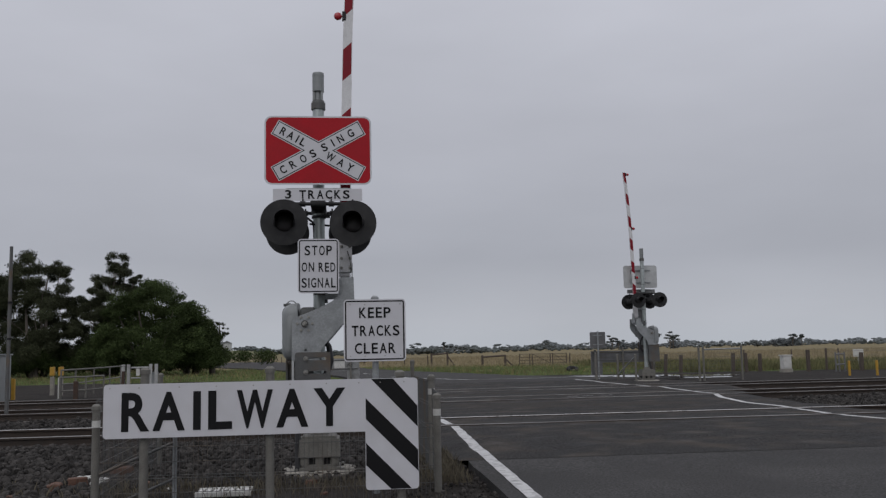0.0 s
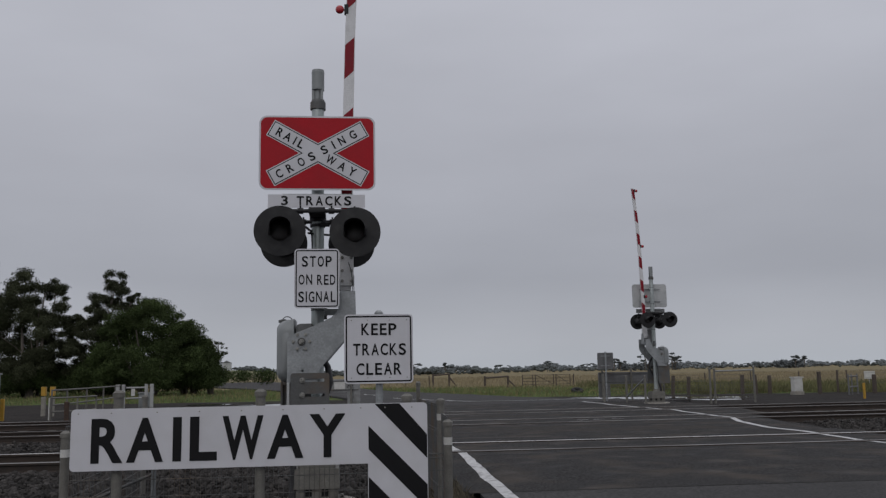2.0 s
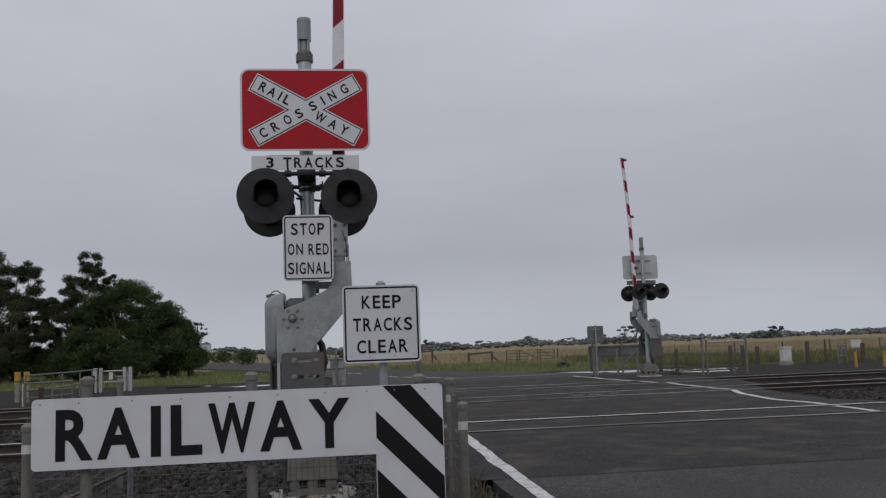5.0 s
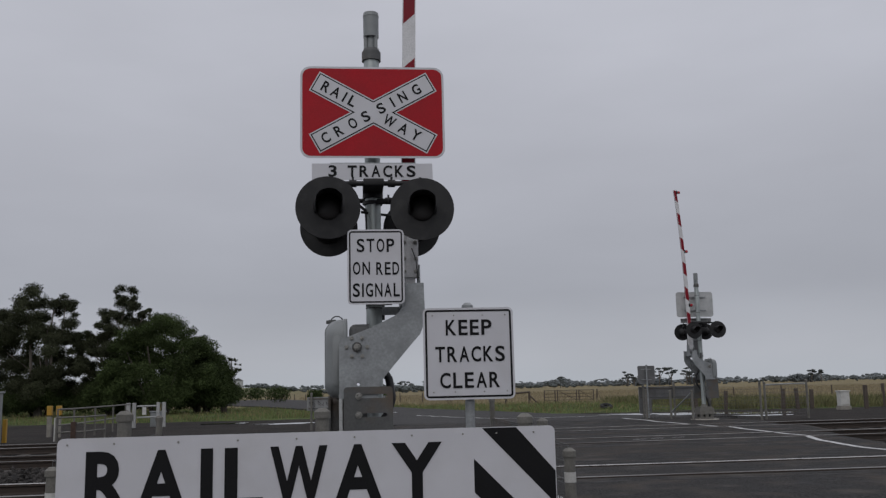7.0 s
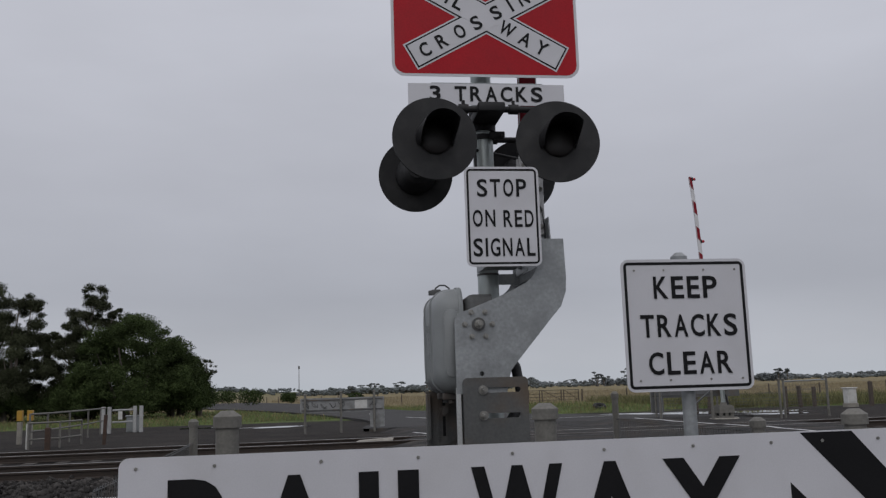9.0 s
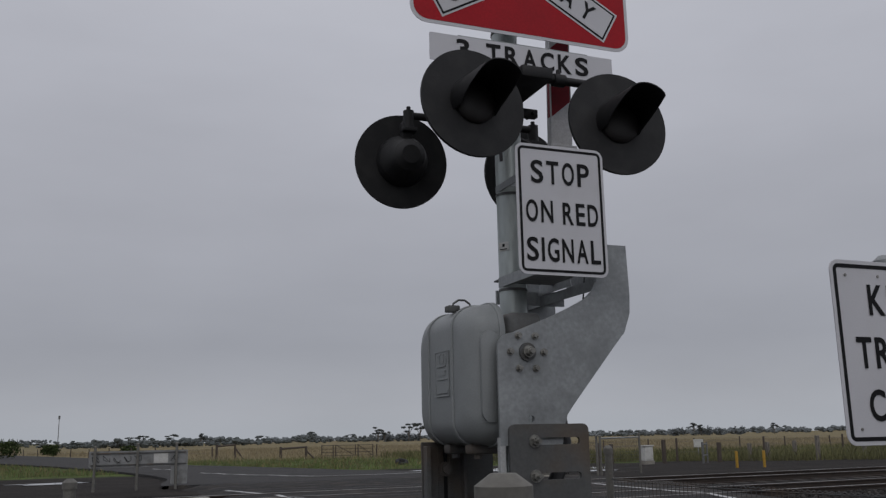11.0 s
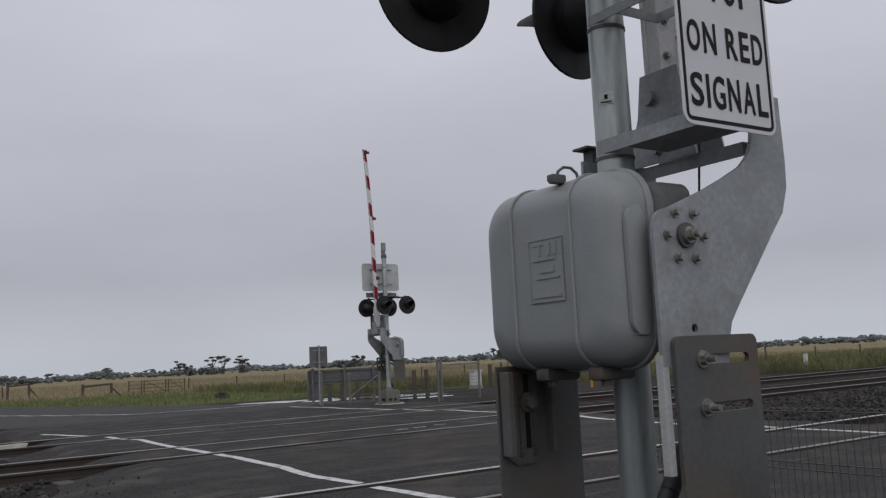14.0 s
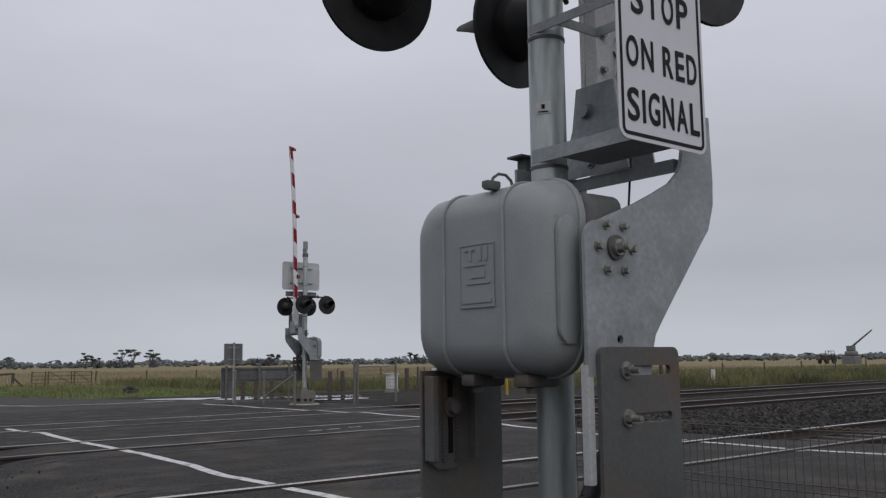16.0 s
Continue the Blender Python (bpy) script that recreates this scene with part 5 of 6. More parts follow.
part("gate_notice", box(bmesh.new(), -9.1, -8.95, 41.1, 41.12, 0.35, 0.66), M_CREAM, gate, "small white notice")

# ---------------------------------------------------------------- bits beyond the tracks, east side
M_PALE = mat("pale_weathered_timber", (0.17, 0.155, 0.135), 0.9, var=0.3, scale=5, stretch=(6, 6, 1), stain=(0.07, 0.06, 0.05), sscale=3, samount=0.9, bump=0.004, bscale=20)


def timber_post(x, y, h, w=0.14, lean=0.0, white=False, group="boundary posts"):
    label = "old timber post with a whitened side" if white else "old dark timber fence post"
    return post_thing("timber_post", x, y, ground_z(x, y), h, w, (M_TIMBER, M_PALE, M_CREAM)[white], label, group, lean)


for x, y, h, ln, wt in ((19.4, 43.6, 0.95, 0.03, 0), (20.0, 43.4, 0.95, -0.04, 0), (20.9, 43.8, 0.9, 0.02, 0), (22.3, 41.6, 1.05, 0, 0), (24.0, 39.9, 0.85, 0.02, 0), (26.6, 41.0, 0.78, 0, 1), (27.4, 40.7, 0.82, -0.02, 1), (29.6, 41.4, 0.85, 0.02, 1), (27.5, 37.7, 1.05, 0.02, 1), (30.9, 38.4, 1.15, -0.02, 1), (34.1, 36.3, 1.33, -0.04, 0), (36.3, 39.8, 1.38, -0.03, 1), (33.66, 33.04, 0.72, 0.02, 2), (17.2, 45.0, 0.9, 0.05, 0), (15.6, 44.6, 0.9, -0.03, 0), (16.3, 44.8, 0.95, 0.08, 0)):
    timber_post(x, y, h, 0.15, ln, wt)
rail_run("white_gate", [(21.6, 37.9), (22.1, 38.5), (22.6, 38.9)], (0.35, 0.8), "small pale pipe gate beside the gravel", 0.9, M_BARE, 0.035)
s = thing("small_sign", (27.5, 46.0, -0.2), "small white sign on a thin post", "sign")
pipe_post(s, 27.5, 46.0, -0.3, 0.6, 0.022, False)
part("sign_plate", prism(bmesh.new(), rrect(27.2, 27.8, 0.40, 0.80, 0.02), 45.95, 45.965), M_CREAM, s)


def timber_frame(x0, y0, x1, y1, h, label):
    g = thing("fence_end", (x0, y0, -0.2), label, "fence", "timber fence ends")
    for x, y in ((x0, y0), (x1, y1)):
        bm = bmesh.new()
        tube(bm, (x, y, -0.5), (x, y, h), 0.10, 0.09, 10)
        part("post", bm, M_TIMBER, g, "", True)
    bm = bmesh.new()
    tube(bm, (x0, y0, h - 0.15), (x1, y1, h - 0.05), 0.07, n=8)
    part("rail", bm, M_TIMBER, g, "", True)
    bm = bmesh.new()
    tube(bm, (x1, y1, h - 0.3), (x1 + 0.7, y1 - 0.2, -0.3), 0.06, n=8)
    part("strut", bm, M_TIMBER, g, "", True)


timber_frame(7.9, 82.0, 9.4, 82.3, 0.95, "old timber fence end frame at the field's edge")
timber_frame(11.1, 72.3, 13.0, 72.5, 0.72, "old timber fence end frame beside the farm gate")
GY = 72.6
g = thing("farm_gate", (16.1, GY, -0.2), "old brown tubular steel farm gate of two leaves", "gate")
for x in (14.2, 15.05, 15.25, 16.75, 16.95, 18.1):
    bm = bmesh.new()
    tube(bm, (x, GY, -0.3), (x, GY, 0.78), 0.04, n=8)
    part("upright", bm, M_TIMBER, g, "", True)
for z in (0.0, 0.24, 0.48, 0.74):
    bm = bmesh.new()
    tube(bm, (14.2, GY, z), (18.1, GY, z), 0.02, n=6)
    part("bar", bm, M_TIMBER, g, "", True)
for a, b in ((15.3, 16.7), (16.98, 18.05)):
    bm = bmesh.new()
    tube(bm, (a, GY, 0.74), (b, GY, 0.0), 0.022, n=6)
    part("diagonal", bm, M_TIMBER, g, "", True)


def field_fence(x0, y0, x1, y1, gap, h, label):
    f = thing("field_fence", (x0, y0, -0.2), label, "fence", "field fences")
    d = math.hypot(x1 - x0, y1 - y0)
    n = int(d / gap)
    for i in range(n + 1):
        x, y = x0 + (x1 - x0) * i / n, y0 + (y1 - y0) * i / n
        ln = 0.10 * noise.noise((i * 2.7, x, 1.5))
        bm = bmesh.new()
        tube(bm, (x, y, -0.5), (x + ln, y, h + 0.15 * noise.noise((i * 1.9, y, 4))), 0.06, 0.05, 7)
        part("post", bm, M_TIMBER, f, "", True)
    bm = bmesh.new()
    for z in (0.25, 0.5, 0.75):
        tube(bm, (x0, y0, z), (x1, y1, z), 0.006, n=3)
    ob = part("wire", bm, M_GALVD, f, "thin fence wires")
    ob["kind"] = "stuff"


field_fence(18.3, 72.4, 50, 60.0, 3.4, 0.75, "post and wire field fence along the verge")
field_fence(7.6, 82.2, -16, 150.0, 5.5, 0.75, "post and wire fence along the far road")
field_fence(24, 43, 92, 44.5, 5.0, 0.9, "post and wire boundary fence in tall grass")

TX, TY, TZ = 13.2, 51.6, ground_z(13.2, 51.6)
tyre = thing("tyre", (TX, TY, TZ), "old black tyre lying in the grass", "tyre")
bm = bmesh.new()
for i in range(24):
    a, b = radians(15 * i), radians(15 * (i + 1))
    p, q = [(TX + 0.26 * math.cos(c), TY + 0.23 * math.sin(c), TZ + 0.14 + 0.09 * math.sin(c)) for c in (a, b)]
    tube(bm, p, q, 0.105, n=8)
part("tread", bm, M_RUBBER, tyre, "", True)

# puddles on the gravel
M_WATER = mat("puddle_water", (0.02, 0.02, 0.022), 0.03, var=0.1, scale=2, rvar=0.02, spec=0.6)


def puddle(x, y, w, d, z, seed):
    pts = []
    for i in range(40):
        a = radians(9 * i)
        k = 1 + 0.75 * noise.noise((math.cos(a) * 1.8, math.sin(a) * 1.8, seed))
        pts.append((x + w * k * math.cos(a), y + d * k * math.sin(a)))
    ob = part("puddle", prism(bmesh.new(), pts, z - 0.12, z, "xy"), M_WATER)
    tagged(ob, "still rain puddle reflecting the grey sky", "puddle", "rain puddles", kind="structure")


for x, y, w, d, k in ((11.8, 40.9, 1.9, 0.7, 9), (14.2, 39.6, 1.7, 0.6, 10), (10.0, 41.4, 1.4, 0.55, 1), (13.0, 38.6, 1.4, 0.5, 2), (15.4, 37.9, 1.6, 0.6, 3), (7.0, 43.6, 0.9, 0.3, 5), (-3.1, 41.3, 1.3, 0.5, 6), (-6.2, 44.0, 0.9, 0.5, 7), (14.3, 34.6, 1.2, 0.35, 8)):
    puddle(x, y, w, d * 1.4, -0.080 - 0.10 * smooth(34, 45, y), k)

# litter near the fence
def chunk(name, x, y, z, size, material, label, cat, seed, flat=0.55):
    bm = bmesh.new()
    box(bm, -0.5, 0.5, -0.32, 0.32, 0, flat, 0.06)
    bmesh.ops.subdivide_edges(bm, edges=bm.edges, cuts=1)
    for v in bm.verts:
        v.co += 0.10 * noise.noise_vector(v.co * 2.3 + Vector((seed, 0, 0)))
    bmesh.ops.transform(bm, verts=bm.verts, matrix=Matrix.Translation((x, y, z)) @ Matrix.Rotation(seed * 1.7, 4, "Z") @ Matrix.Scale(size, 4))
    tagged(part(name, bm, material), label, cat, "litter by the fence")


for i, (x, y, s) in enumerate(((-2.92, 9.7, 0.17), (-2.78, 9.98, 0.20), (-3.02, 9.85, 0.10), (-2.48, 10.62, 0.22), (-2.05, 9.8, 0.13), (-0.35, 9.6, 0.12), (-3.2, 9.3, 0.10), (-0.2, 8.9, 0.08))):
    chunk("brick_lump", x, y, ground_z(x, y) - 0.02, s, M_BRICK, "broken red-brown brick lump on the ground", "rubble", i + 1)
for i, (x, y, s) in enumerate(((-2.83, 10.42, 0.17), (-2.57, 10.15, 0.2), (-2.62, 10.02, 0.1), (-1.75, 9.5, 0.1))):
    chunk("paper_scrap", x, y, ground_z(x, y) + 0.01, s, M_CREAM, "crumpled white scrap on the ground", "litter", i + 11, 0.2)
bar_grate = thing("white_grate", (-1.15, 9.02, GZ), "white slatted plastic grate lying on the ground", "grate")
for i in range(7):
    part("slat", box(bmesh.new(), -1.40 + i * 0.072, -1.352 + i * 0.072, 8.90, 9.15, GZ + 0.01, GZ + 0.05, 0.004), M_CREAM, bar_grate)
for yy in (8.87, 9.155):
    part("rim", box(bmesh.new(), -1.41, -0.89, yy, yy + 0.025, GZ + 0.008, GZ + 0.055, 0.004), M_CREAM, bar_grate)


# ---------------------------------------------------------------- trees
M_LEAF = mat("eucalypt_leaves", (0.050, 0.056, 0.032), 0.85, spec=0.1, var=0.35, scale=0.6, island=0.35)
M_LEAFG = mat("dense_green_leaves", (0.046, 0.064, 0.024), 0.85, spec=0.1, var=0.45, scale=0.5, island=0.35)
# distance haze is painted into this colour: paler and bluer than real leaves
M_FAR = mat("haze_tinted_far_woodland", (0.15, 0.165, 0.172), 0.95, spec=0.1, var=0.15, scale=0.05, island=0.08)
M_BARK = mat("grey_bark", (0.11, 0.095, 0.08), 0.9, var=0.3, scale=3, stretch=(3, 3, 0.6), bump=0.02, bscale=8)
M_GRASS = mat("green_verge_grass", (0.10, 0.14, 0.040), 0.8, var=0.5, scale=0.9, island=0.45)
M_STRAW = mat("dry_straw_grass", (0.235, 0.195, 0.118), 0.85, var=0.2, scale=0.2, island=0.35)
M_DRYV = mat("yellowed_grass", (0.17, 0.145, 0.066), 0.85, var=0.5, scale=0.6, island=0.4)
M_TALL = mat("tall_mixed_grass", (0.115, 0.114, 0.048), 0.85, var=0.6, scale=0.22, island=0.45)
M_WEED = mat("dry_weeds", (0.10, 0.086, 0.06), 0.9, var=0.3, scale=4, island=0.5)


def leaf_cloud(name, blobs, material, parent, size, seed, label="", shell=0.55, wide=0.42):
    """Leaves as small four-cornered blades scattered through the outer part of blobs (x, y, z, rx, ry, rz, count)."""
    rng = np.random.RandomState(seed)
    vs = []
    for x, y, z, a, b, c, n in blobs:
        d = rng.normal(size=(n, 3))
        d /= np.linalg.norm(d, axis=1)[:, None]
        rad = (shell + (1 - shell) * rng.rand(n)) ** 1.0
        lump = 1 + 0.22 * np.sin(d[:, 0] * 5 + seed) * np.cos(d[:, 2] * 6 + x)
        ctr = np.array((x, y, z)) + d * np.array((a, b, c)) * (rad * lump)[:, None]
        u = rng.normal(size=(n, 3))
        u /= np.linalg.norm(u, axis=1)[:, None]
        w = np.cross(u, rng.normal(size=(n, 3)))
        w /= np.linalg.norm(w, axis=1)[:, None]
        s = size * (0.6 + 0.8 * rng.rand(n))[:, None]
        quad = np.stack([ctr - u * s, ctr + w * s * wide, ctr + u * s, ctr - w * s * wide], 1)
        vs.append(quad.reshape(-1, 3))
    v = np.concatenate(vs)
    if parent is not None:
        v = v - np.array(base_of(parent))
    f = np.arange(len(v)).reshape(-1, 4)
    me = bpy.data.meshes.new(name)
    me.from_pydata(v.tolist(), [], f.tolist())
    me.materials.append(material)
    ob = new(name, me)
    ob.parent = parent
    if label:
        ob["label"] = label
    return ob


def gum_tree(x, y, blobs, stems, seed, label, density=4800, size=0.055):
    """A eucalypt: leaning stems and separate leaf clumps (dx, z, r)."""
    t = thing("tree", (x, y, ground_z(x, y)), label, "tree", "trees by the road")
    rng = np.random.RandomState(seed)
    bm = bmesh.new()
    for dx, z in stems:
        p = Vector((x + 0.12 * dx, y, -0.4))
        for k in range(1, 6):
            q = Vector((x + dx * (k / 5) ** 1.2 + 0.12 * rng.normal(), y + 0.3 * rng.normal(), z * k / 5))
            tube(bm, p, q, 0.19 * (1.12 - k / 5), 0.19 * (1.12 - (k + 1) / 5) + 0.03, 7, False)
            p = q
    for dx, z, r in blobs:
        sx, sz = min(stems, key=lambda s: abs(s[0] - dx))
        zz = min(sz * 0.8, max(0.5, z - 0.9))
        tube(bm, (x + sx * (zz / sz) ** 1.2, y, zz), (x + dx, y + 0.3 * rng.normal(), z + r * 0.3), 0.06, 0.02, 5, False)
    part("trunk", bm, M_BARK, t, "grey leaning stems and limbs", True)
    out = []
    for dx, z, r in blobs:
        for k in range(9):
            o = rng.normal(size=3) * r * 0.66
            rr = r * (0.32 + 0.32 * rng.rand())
            out.append((x + dx + o[0], y + o[1] * 1.2, z + o[2] * 0.8, rr * 1.1, rr * 1.2, rr * 0.8, int(density * rr * rr) + 40))
    leaf_cloud("crown", out, M_LEAF, t, size, seed, "clumped dark grey-green leaves with gaps", 0.1)
    return t


EU = "tall dark eucalypt with clumped leaves and gaps"
gum_tree(-21.6, 66, ((-0.9, 7.2, 1.2), (0.7, 7.0, 1.15), (1.75, 7.1, 0.75), (-1.8, 5.7, 1.3), (0.0, 5.5, 1.4), (1.5, 5.0, 1.1), (-2.0, 3.7, 1.5), (0.1, 3.5, 1.5), (1.7, 3.0, 1.0), (-1.2, 2.0, 1.3), (0.8, 1.9, 1.2)), ((-0.9, 7.0), (0.9, 7.0), (1.8, 6.6)), 3, EU)
gum_tree(-17.0, 67, ((-1.3, 4.9, 0.7), (-0.6, 5.4, 0.75), (0.5, 5.7, 0.8), (0.5, 7.2, 0.85), (0.85, 7.9, 0.6), (-0.1, 6.5, 0.5), (2.0, 6.7, 0.4), (1.5, 6.0, 0.6), (-1.2, 3.4, 1.0), (0.3, 3.5, 1.3), (-1.0, 2.0, 1.0), (-2.0, 4.3, 0.8), (-2.3, 3.0, 1.0), (1.4, 4.9, 0.9), (-1.6, 5.2, 0.5)), ((-1.1, 5.0), (0.6, 7.6), (1.9, 6.6)), 5, "tall thin eucalypt with an open top")
gum_tree(-26.4, 68, ((-1.5, 6.0, 1.4), (0.6, 6.3, 1.3), (1.7, 5.0, 1.2), (-0.6, 4.5, 1.5), (-2.0, 3.6, 1.5), (0.8, 3.0, 1.5), (-0.8, 1.8, 1.4)), ((-1.0, 6.0), (0.8, 6.2)), 8, EU)
gum_tree(-31.5, 69, ((-1.5, 6.0, 1.4), (0.6, 6.8, 1.4), (1.9, 5.0, 1.4), (-0.6, 4.5, 1.5), (-2.0, 3.6, 1.5), (0.8, 3.0, 1.5)), ((-1.0, 6.0), (0.8, 6.2)), 13, EU)
gum_tree(-36.5, 70, ((-1.5, 6.0, 1.5), (0.6, 6.4, 1.5), (1.9, 4.6, 1.5), (-0.6, 4.0, 1.6)), ((-1.0, 6.0), (0.8, 6.0)), 14, EU)
gum_tree(-9.5, 67, ((0.0, 2.6, 0.5), (0.55, 3.3, 0.3), (0.9, 2.7, 0.25), (-0.3, 3.5, 0.4)), ((0.7, 3.3), (0.0, 3.2)), 41, "thin scraggly sapling at the edge of the clump", 900)


def dense_tree(x, y, h, w, seed, label):
    t = thing("tree", (x, y, ground_z(x, y)), label, "tree", "trees by the road")
    bm = bmesh.new()
    for k in range(6):
        a = radians(60 * k + 20)
        tube(bm, (x + 0.35 * math.cos(a), y + 0.35 * math.sin(a), -0.4), (x + w * 0.28 * math.cos(a), y + w * 0.28 * math.sin(a), h * 0.6), 0.13, 0.05, 7, False)
    part("trunk", bm, M_BARK, t, "dark leaning stems", True)
    rng = np.random.RandomState(seed)
    blobs = []
    for i in range(190):
        a, e = rng.rand() * 6.283, math.asin(rng.rand())
        r = 0.72 + 0.26 * rng.rand()
        px, py = x + math.cos(a) * math.cos(e) * w / 2 * r, y + math.sin(a) * math.cos(e) * w / 2 * r
        pz = 0.55 + (h - 1.0) * math.sin(e) * r
        s = 0.38 + 0.6 * rng.rand() ** 1.5
        blobs.append((px, py, pz, s * 1.1, s, s * 0.75, int(1500 * s * s) + 250))
    blobs.append((x, y, h * 0.40, w * 0.36, w * 0.36, h * 0.40, 12000))
    leaf_cloud("crown", blobs, M_LEAFG, t, 0.062, seed, "dense rounded dark green crown", 0.2)


dense_tree(-13.5, 65.5, 7.1, 8.2, 31, "broad dense dark green rounded tree beside the road")
dense_tree(-10.9, 66.5, 4.3, 4.2, 33, "lower dense green tree at the edge of the clump")
dense_tree(-16.6, 66.5, 2.8, 4.6, 35, "dense dark green undergrowth below tall trees")
dense_tree(-21.8, 67.5, 2.6, 5.5, 36, "dense dark green undergrowth below tall trees")
dense_tree(-28.8, 69.0, 3.6, 7.5, 37, "dense dark green undergrowth below tall trees")

for i, (x, y, s) in enumerate(((-9.5, 110, 1.3), (-5.5, 118, 0.9), (-13.5, 122, 1.3), (2.2, 105, 0.7), (-17.0, 128, 1.6))):
    b = thing("shrub", (x, y, ground_z(x, y)), "rounded dark green shrub in rough grass", "shrub", "roadside shrubs")
    blobs = [(x + 0.5 * s * math.cos(k * 1.3), y + 0.5 * s * math.sin(k * 1.3), s * 0.7, s * 0.8, s * 0.8, s * 0.7, 260) for k in range(6)]
    leaf_cloud("crown", blobs, M_LEAFG, b, 0.12, 60 + i, "dense foliage", 0.4)


# far woods along the horizon, one joined mass of lumpy crowns; haze is in their colours
# nearer trees: less haze mixed into the base colour, so darker than M_FAR
M_UMB = mat("haze_tinted_dark_leaves", (0.10, 0.11, 0.107), 0.95, spec=0.1, var=0.25, scale=0.35, island=0.2)
M_FARN = mat("nearer_haze_tinted_woodland", (0.098, 0.109, 0.108), 0.95, spec=0.1, var=0.2, scale=0.3, island=0.2)


def far_woods(name, d0, d1, a0, a1, count, h0, h1, seed, label, material=M_FAR, flat=0.0):
    """Crowns between two distances and two bearings; flat: the share of flat-topped ones on bare stems."""
    rng = np.random.RandomState(seed)
    ico = bmesh.new()
    bmesh.ops.create_icosphere(ico, subdivisions=2, radius=1)
    ico.verts.ensure_lookup_table()
    base, faces = np.array([v.co[:] for v in ico.verts]), np.array([[v.index for v in f.verts] for f in ico.faces])
    ico.free()
    vs, fs, at = [], [], 0
    for i in range(count):
        deg, d = a0 + (a1 - a0) * rng.rand(), d0 + (d1 - d0) * rng.rand()
        a, g = radians(deg), noise.noise((deg * 0.35, seed, 0))
        if g < -0.42:
            continue
        h = (h0 + (h1 - h0) * rng.rand() ** 2) * (0.8 + 0.8 * max(0, g))
        x, y = d * math.sin(a), d * math.cos(a)
        z = ground_z(x, y)
        topped = rng.rand() < flat
        for k in range(4 if topped else 8):
            if topped:
                c, r = (x + rng.normal() * h * 0.22, y, z + h * (0.85 + 0.22 * rng.rand())), np.array((h * 0.24, h * 0.22, h * 0.07)) * (0.6 + 0.7 * rng.rand())
            else:
                c, r = (x + rng.normal() * h * 0.38, y + rng.normal() * h * 0.3, z + h * (0.22 + 0.42 * rng.rand())), np.array((h * 0.34, h * 0.34, h * 0.24)) * (0.45 + 0.7 * rng.rand() ** 2)
            ph = rng.rand(3) * 6
            lump = 1 + 0.16 * np.sin(base[:, 0] * 5 + ph[0]) * np.sin(base[:, 2] * 6 + ph[1]) + 0.14 * rng.normal(size=len(base))
            vs.append(base * r * lump[:, None] + np.array(c))
            fs.append(faces + at)
            at += len(base)
        if topped:
            w = h * 0.02
            vs.append(np.array([(x - w, y, z - 0.3), (x + w, y, z - 0.3), (x + w, y, z + h * 0.95), (x - w, y, z + h * 0.95), (x, y + 2 * w, z - 0.3), (x, y + 2 * w, z + h * 0.95)]))
            fs.append(np.array([(0, 1, 2), (0, 2, 3), (1, 4, 5), (1, 5, 2), (4, 0, 3), (4, 3, 5)]) + at)
            at += 6
    me = bpy.data.meshes.new(name)
    me.from_pydata(np.concatenate(vs).tolist(), [], np.concatenate(fs).tolist())
    me.materials.append(material)
    return tagged(new(name, me), label, "woods", kind="stuff")


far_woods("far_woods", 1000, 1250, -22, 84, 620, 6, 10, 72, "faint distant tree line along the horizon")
far_woods("far_woods", 560, 760, 9, 84, 420, 2.6, 5.6, 71, "distant belt of trees paled by painted haze along the horizon", flat=0.25)
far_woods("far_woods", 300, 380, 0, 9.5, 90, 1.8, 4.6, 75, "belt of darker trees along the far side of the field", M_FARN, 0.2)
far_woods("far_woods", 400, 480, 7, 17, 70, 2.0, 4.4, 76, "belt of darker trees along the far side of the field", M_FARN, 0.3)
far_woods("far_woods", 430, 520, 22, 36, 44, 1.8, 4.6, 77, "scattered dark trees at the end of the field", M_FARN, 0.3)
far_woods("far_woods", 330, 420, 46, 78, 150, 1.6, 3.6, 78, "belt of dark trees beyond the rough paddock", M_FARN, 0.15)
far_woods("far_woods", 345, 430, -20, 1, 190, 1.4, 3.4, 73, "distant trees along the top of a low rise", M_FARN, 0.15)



def umbrella_tree(x, y, h, seed):
    t = thing("tree", (x, y, -0.2), "distant flat-topped tree with layered crown", "tree", "flat-topped trees")
    rng = np.random.RandomState(seed)
    bm = bmesh.new()
    tube(bm, (x, y, -0.5), (x + rng.normal() * 0.5, y, h * 0.9), 0.25, 0.12, 6, False)
    blobs = []
    for k in range(6):
        ox, oz = rng.normal() * h * 0.24, h * (0.5 + 0.5 * rng.rand())
        tube(bm, (x, y, h * 0.35), (x + ox, y, oz), 0.10, 0.05, 5, False)
        blobs.append((x + ox, y, oz, h * 0.18, h * 0.18, h * 0.06, 190))
    part("trunk", bm, M_BARK, t, "thin trunk", True)
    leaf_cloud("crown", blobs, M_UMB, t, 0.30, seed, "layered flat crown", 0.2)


for i, (x, y, h) in enumerate(((121, 400, 7.8), (125, 402, 6.5), (135, 398, 9.5), (143, 405, 10.5), (150, 400, 9.5), (147, 396, 8.0), (205, 395, 7.5), (212, 400, 6.5), (262, 360, 7.0), (270, 365, 6.0), (300, 350, 6.0), (356, 300, 6.5), (372, 295, 6.0), (46, 420, 6.0), (22, 420, 6.0))):
    umbrella_tree(x, y, 0.78 * h, 80 + i)
bushes = []
rng = np.random.RandomState(7)
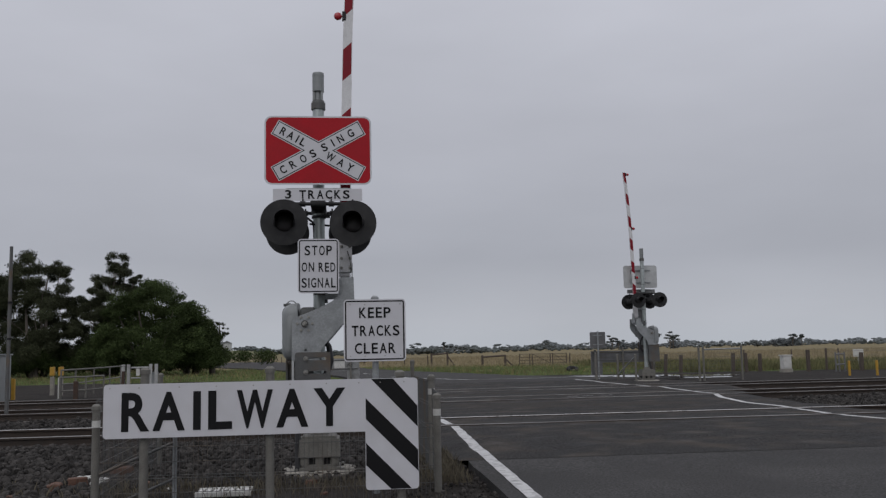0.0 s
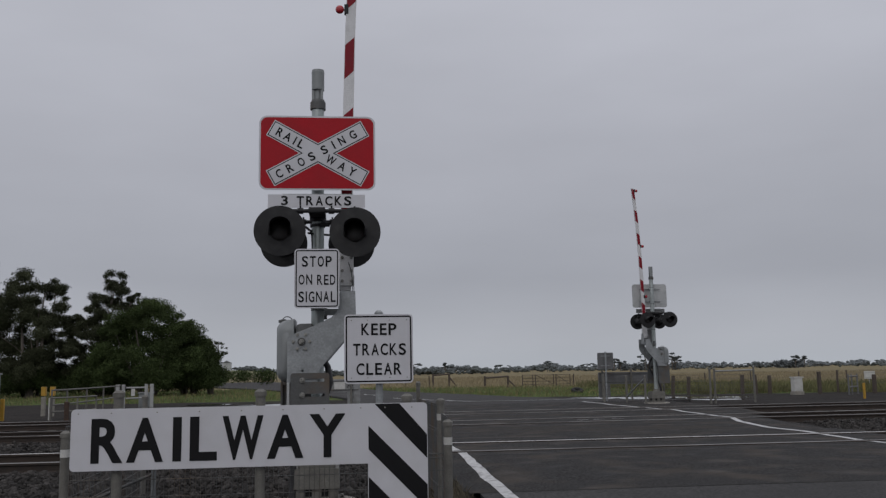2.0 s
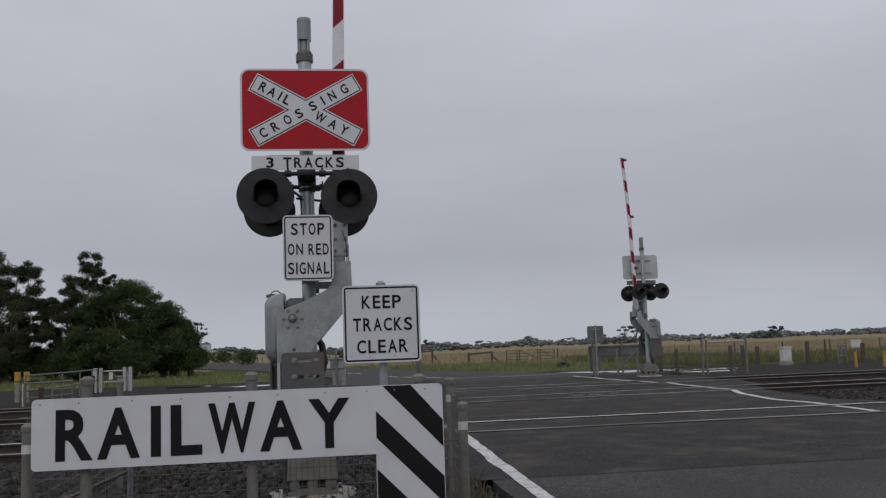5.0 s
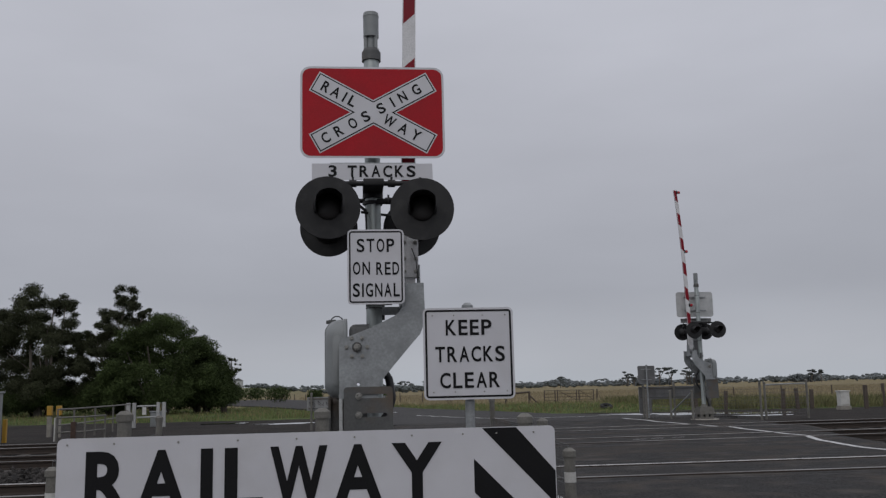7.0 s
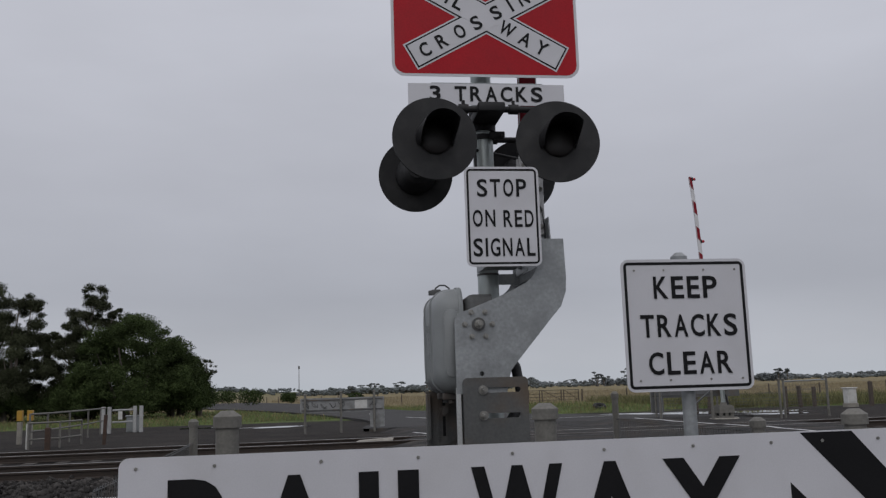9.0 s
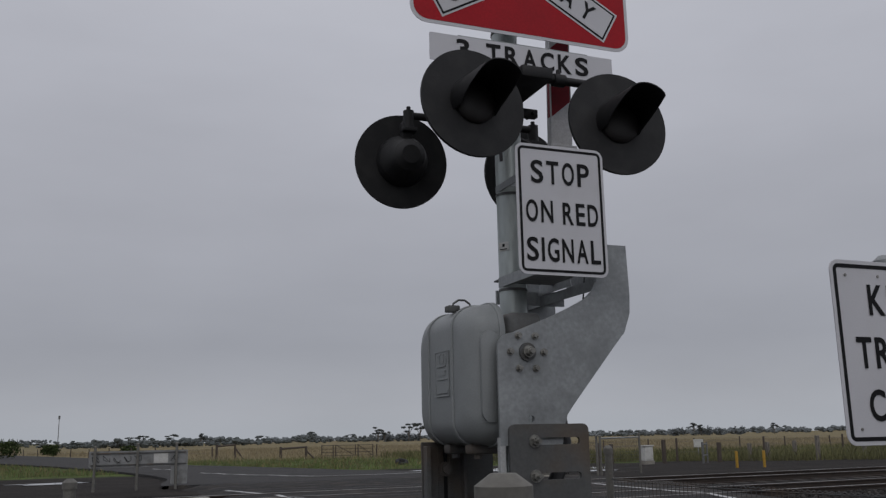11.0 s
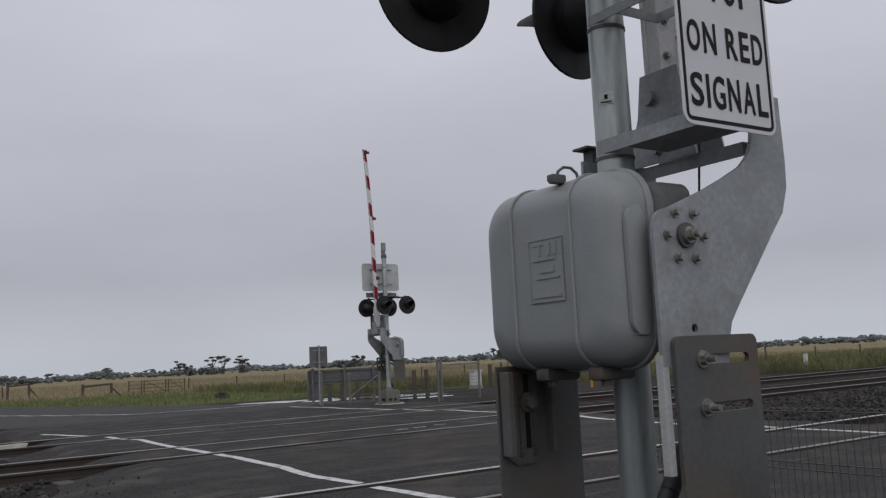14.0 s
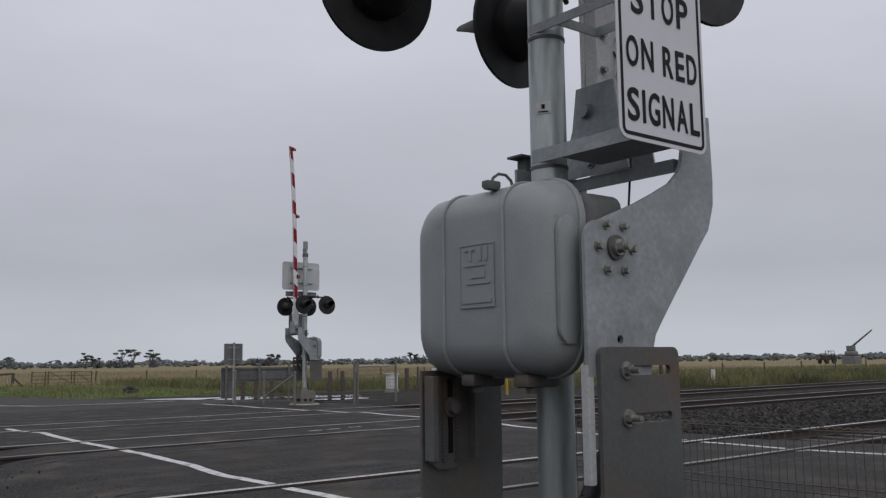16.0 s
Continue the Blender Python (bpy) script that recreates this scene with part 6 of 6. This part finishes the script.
for x0, x1, y, n in ((120, 155, 405, 14), (198, 216, 402, 9), (255, 300, 365, 12)):
    for k in range(n):
        bushes.append((x0 + (x1 - x0) * rng.rand(), y + 8 * rng.rand(), 1.6, 2.8, 2.5, 2.0, 80))
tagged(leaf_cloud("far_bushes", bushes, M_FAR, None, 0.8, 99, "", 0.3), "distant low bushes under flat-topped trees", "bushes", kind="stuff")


# ---------------------------------------------------------------- far machines and mast in the fields
def tractor(x, y):
    t = thing("old_tractor", (x, y, -0.2), "rusty old tractor with a cab frame standing in the field", "tractor")
    part("body", box(bmesh.new(), x - 1.9, x + 0.6, y - 0.5, y + 0.5, 0.5, 1.5, 0.15), M_RUSTY, t)
    part("cab_roof", box(bmesh.new(), x + 0.45, x + 1.75, y - 0.6, y + 0.6, 2.2, 2.3, 0.03), M_DARK, t)
    for dx in (0.5, 1.7):
        for dy in (-0.55, 0.55):
            bm = bmesh.new()
            tube(bm, (x + dx, y + dy, 0.8), (x + dx, y + dy, 2.2), 0.07, n=6)
            part("cab_pillar", bm, M_DARK, t)
    for dx, r in ((1.1, 0.8), (-1.5, 0.5)):
        for dy in (-0.75, 0.75):
            bm = bmesh.new()
            tube(bm, (x + dx, y + dy - 0.15, r - 0.2), (x + dx, y + dy + 0.15, r - 0.2), r, n=20)
            part("wheel", bm, M_RUBBER, t, "", True)


tractor(165.2, 97.3)
cr = thing("crane", (151.1, 85.4, -0.2), "distant yellow-grey crane with a raised boom beyond the field", "crane")
part("body", box(bmesh.new(), 150.17, 151.97, 84.51, 86.31, 1.2, 2.1, 0.3), M_BARE, cr)
bm = bmesh.new()
tube(bm, (151.07, 85.41, 2.7), (150.80, 81.42, 5.60), 0.2, 0.12, 6)
part("boom", bm, M_BARE, cr)
part("cab", box(bmesh.new(), 150.5, 151.6, 84.8, 86.0, 2.09, 3.0, 0.1), M_BARE, cr)
bm = box(bmesh.new(), 149.87, 152.27, 84.21, 86.61, -0.3, 1.198, 0.1)
part("undercarriage", bm, M_BARE, cr)
mast = thing("radio_mast", (-9.5, 330, -0.2), "slender distant mast with a small head", "mast")
bm = bmesh.new()
tube(bm, (-9.5, 330, -0.5), (-9.5, 330, 9.5), 0.14, 0.10, 8)
part("shaft", bm, M_BARE, mast)
part("head", box(bmesh.new(), -9.8, -9.2, 329.7, 330.3, 9.502, 10.6, 0.05), M_BARE, mast)


hut = thing("farm_building", (-41.0, 327.0, ground_z(-41, 327)), "pale distant farm building among trees on the rise", "building")
part("wall", box(bmesh.new(), -42.6, -39.8, 325.5, 328.5, 1.0, 5.2, 0.05), M_ALU, hut)
bm = prism(bmesh.new(), [(-42.8, 5.2), (-39.6, 5.2), (-41.2, 6.1)], 325.3, 328.7)
part("roof", bm, M_BARE, hut)


# ---------------------------------------------------------------- grass
def blades(name, count, sample, h0, h1, w, material, seed, label):
    """Single bent blades; sample gives a place or None."""
    rng = np.random.RandomState(seed)
    vs = []
    while len(vs) < count:
        p = sample(rng)
        if p is None:
            vs.append(None)
            continue
        x, y = p
        h = h0 + (h1 - h0) * rng.rand() ** 1.5
        a = rng.rand() * 6.283
        lx, ly = rng.normal() * 0.25 * h, rng.normal() * 0.25 * h
        z = ground_z(x, y) - 0.02
        c, s = math.cos(a) * w, math.sin(a) * w
        vs.append(((x - c, y - s, z), (x + c, y + s, z), (x + lx * 0.4 + c * 0.6, y + ly * 0.4 + s * 0.6, z + h * 0.6), (x + lx, y + ly, z + h)))
    v = np.array([q for q in vs if q is not None]).reshape(-1, 3)
    n = len(v) // 4
    idx = np.arange(n) * 4
    f = np.concatenate([np.stack([idx, idx + 1, idx + 2], 1), np.stack([idx, idx + 2, idx + 3], 1)])
    me = bpy.data.meshes.new(name)
    me.from_pydata(v.tolist(), [], f.tolist())
    me.materials.append(material)
    return tagged(new(name, me), label, "grass", kind="stuff")


def verge_edge(x, y):
    return y + 0.15 * x + 4.0 * (0.5 + 0.5 * noise.noise((x * 0.25, y * 0.25, 0)))


def off_road(x, y, m=0.3):
    if y < 33:
        return not (0 < x < 11)
    a, c = far_edges(y)
    return x < a - m or x > c + m


def verge_sample(r):
    x, y = -34 + 80 * r.rand(), 42 + 42 * r.rand() ** 1.3
    e = verge_edge(x, y)
    if e < 49.8 or e + 0.35 * x > 84 or not off_road(x, y) or noise.noise((x * 0.5, y * 0.5, 8)) < -0.15:
        return None
    return x, y


def straw_sample(r):
    x, y = -30 + 140 * r.rand(), 50 + 120 * r.rand() ** 1.6
    if verge_edge(x, y) + 0.35 * x < 78 or not off_road(x, y, 2.0):
        return None
    return x, y


def tall_sample(r):
    x = 18 + 100 * r.rand() ** 1.3
    edge = 45.5 - 14.7 * smooth(22, 32, x) + 0.045 * max(0, x - 32) + 0.8 * noise.noise((x * 0.4, 2, 2))
    y = edge + 26 * r.rand() ** 1.4
    return x, y


blades("verge_grass", 130000, verge_sample, 0.05, 0.24, 0.013, M_GRASS, 1, "green rough grass along the verge")
blades("verge_straw", 50000, verge_sample, 0.08, 0.34, 0.011, M_DRYV, 12, "dry yellowed tufts standing in the verge grass")
blades("dry_field_grass", 90000, straw_sample, 0.2, 0.5, 0.018, M_STRAW, 2, "dry straw-coloured field grass")
blades("tall_grass", 90000, tall_sample, 0.18, 0.62, 0.012, M_TALL, 3, "tall yellow-green grass beside the railway")


def weed_sample(r):
    k = r.rand()
    if k < 0.4:
        x, y = 1.02 + 0.16 * r.normal(), 8.7 + 2.2 * r.rand()
    elif k < 0.8:
        x, y = -2.4 + 3.4 * r.rand(), 9.3 + 0.22 * r.normal()
    else:
        x, y = -3.5 + 4.4 * r.rand(), 7.6 + 2.6 * r.rand()
    return (x, y) if x < 1.22 else None


blades("dry_weeds", 5200, weed_sample, 0.03, 0.16, 0.003, M_WEED, 4, "dry brown weeds along the fence")
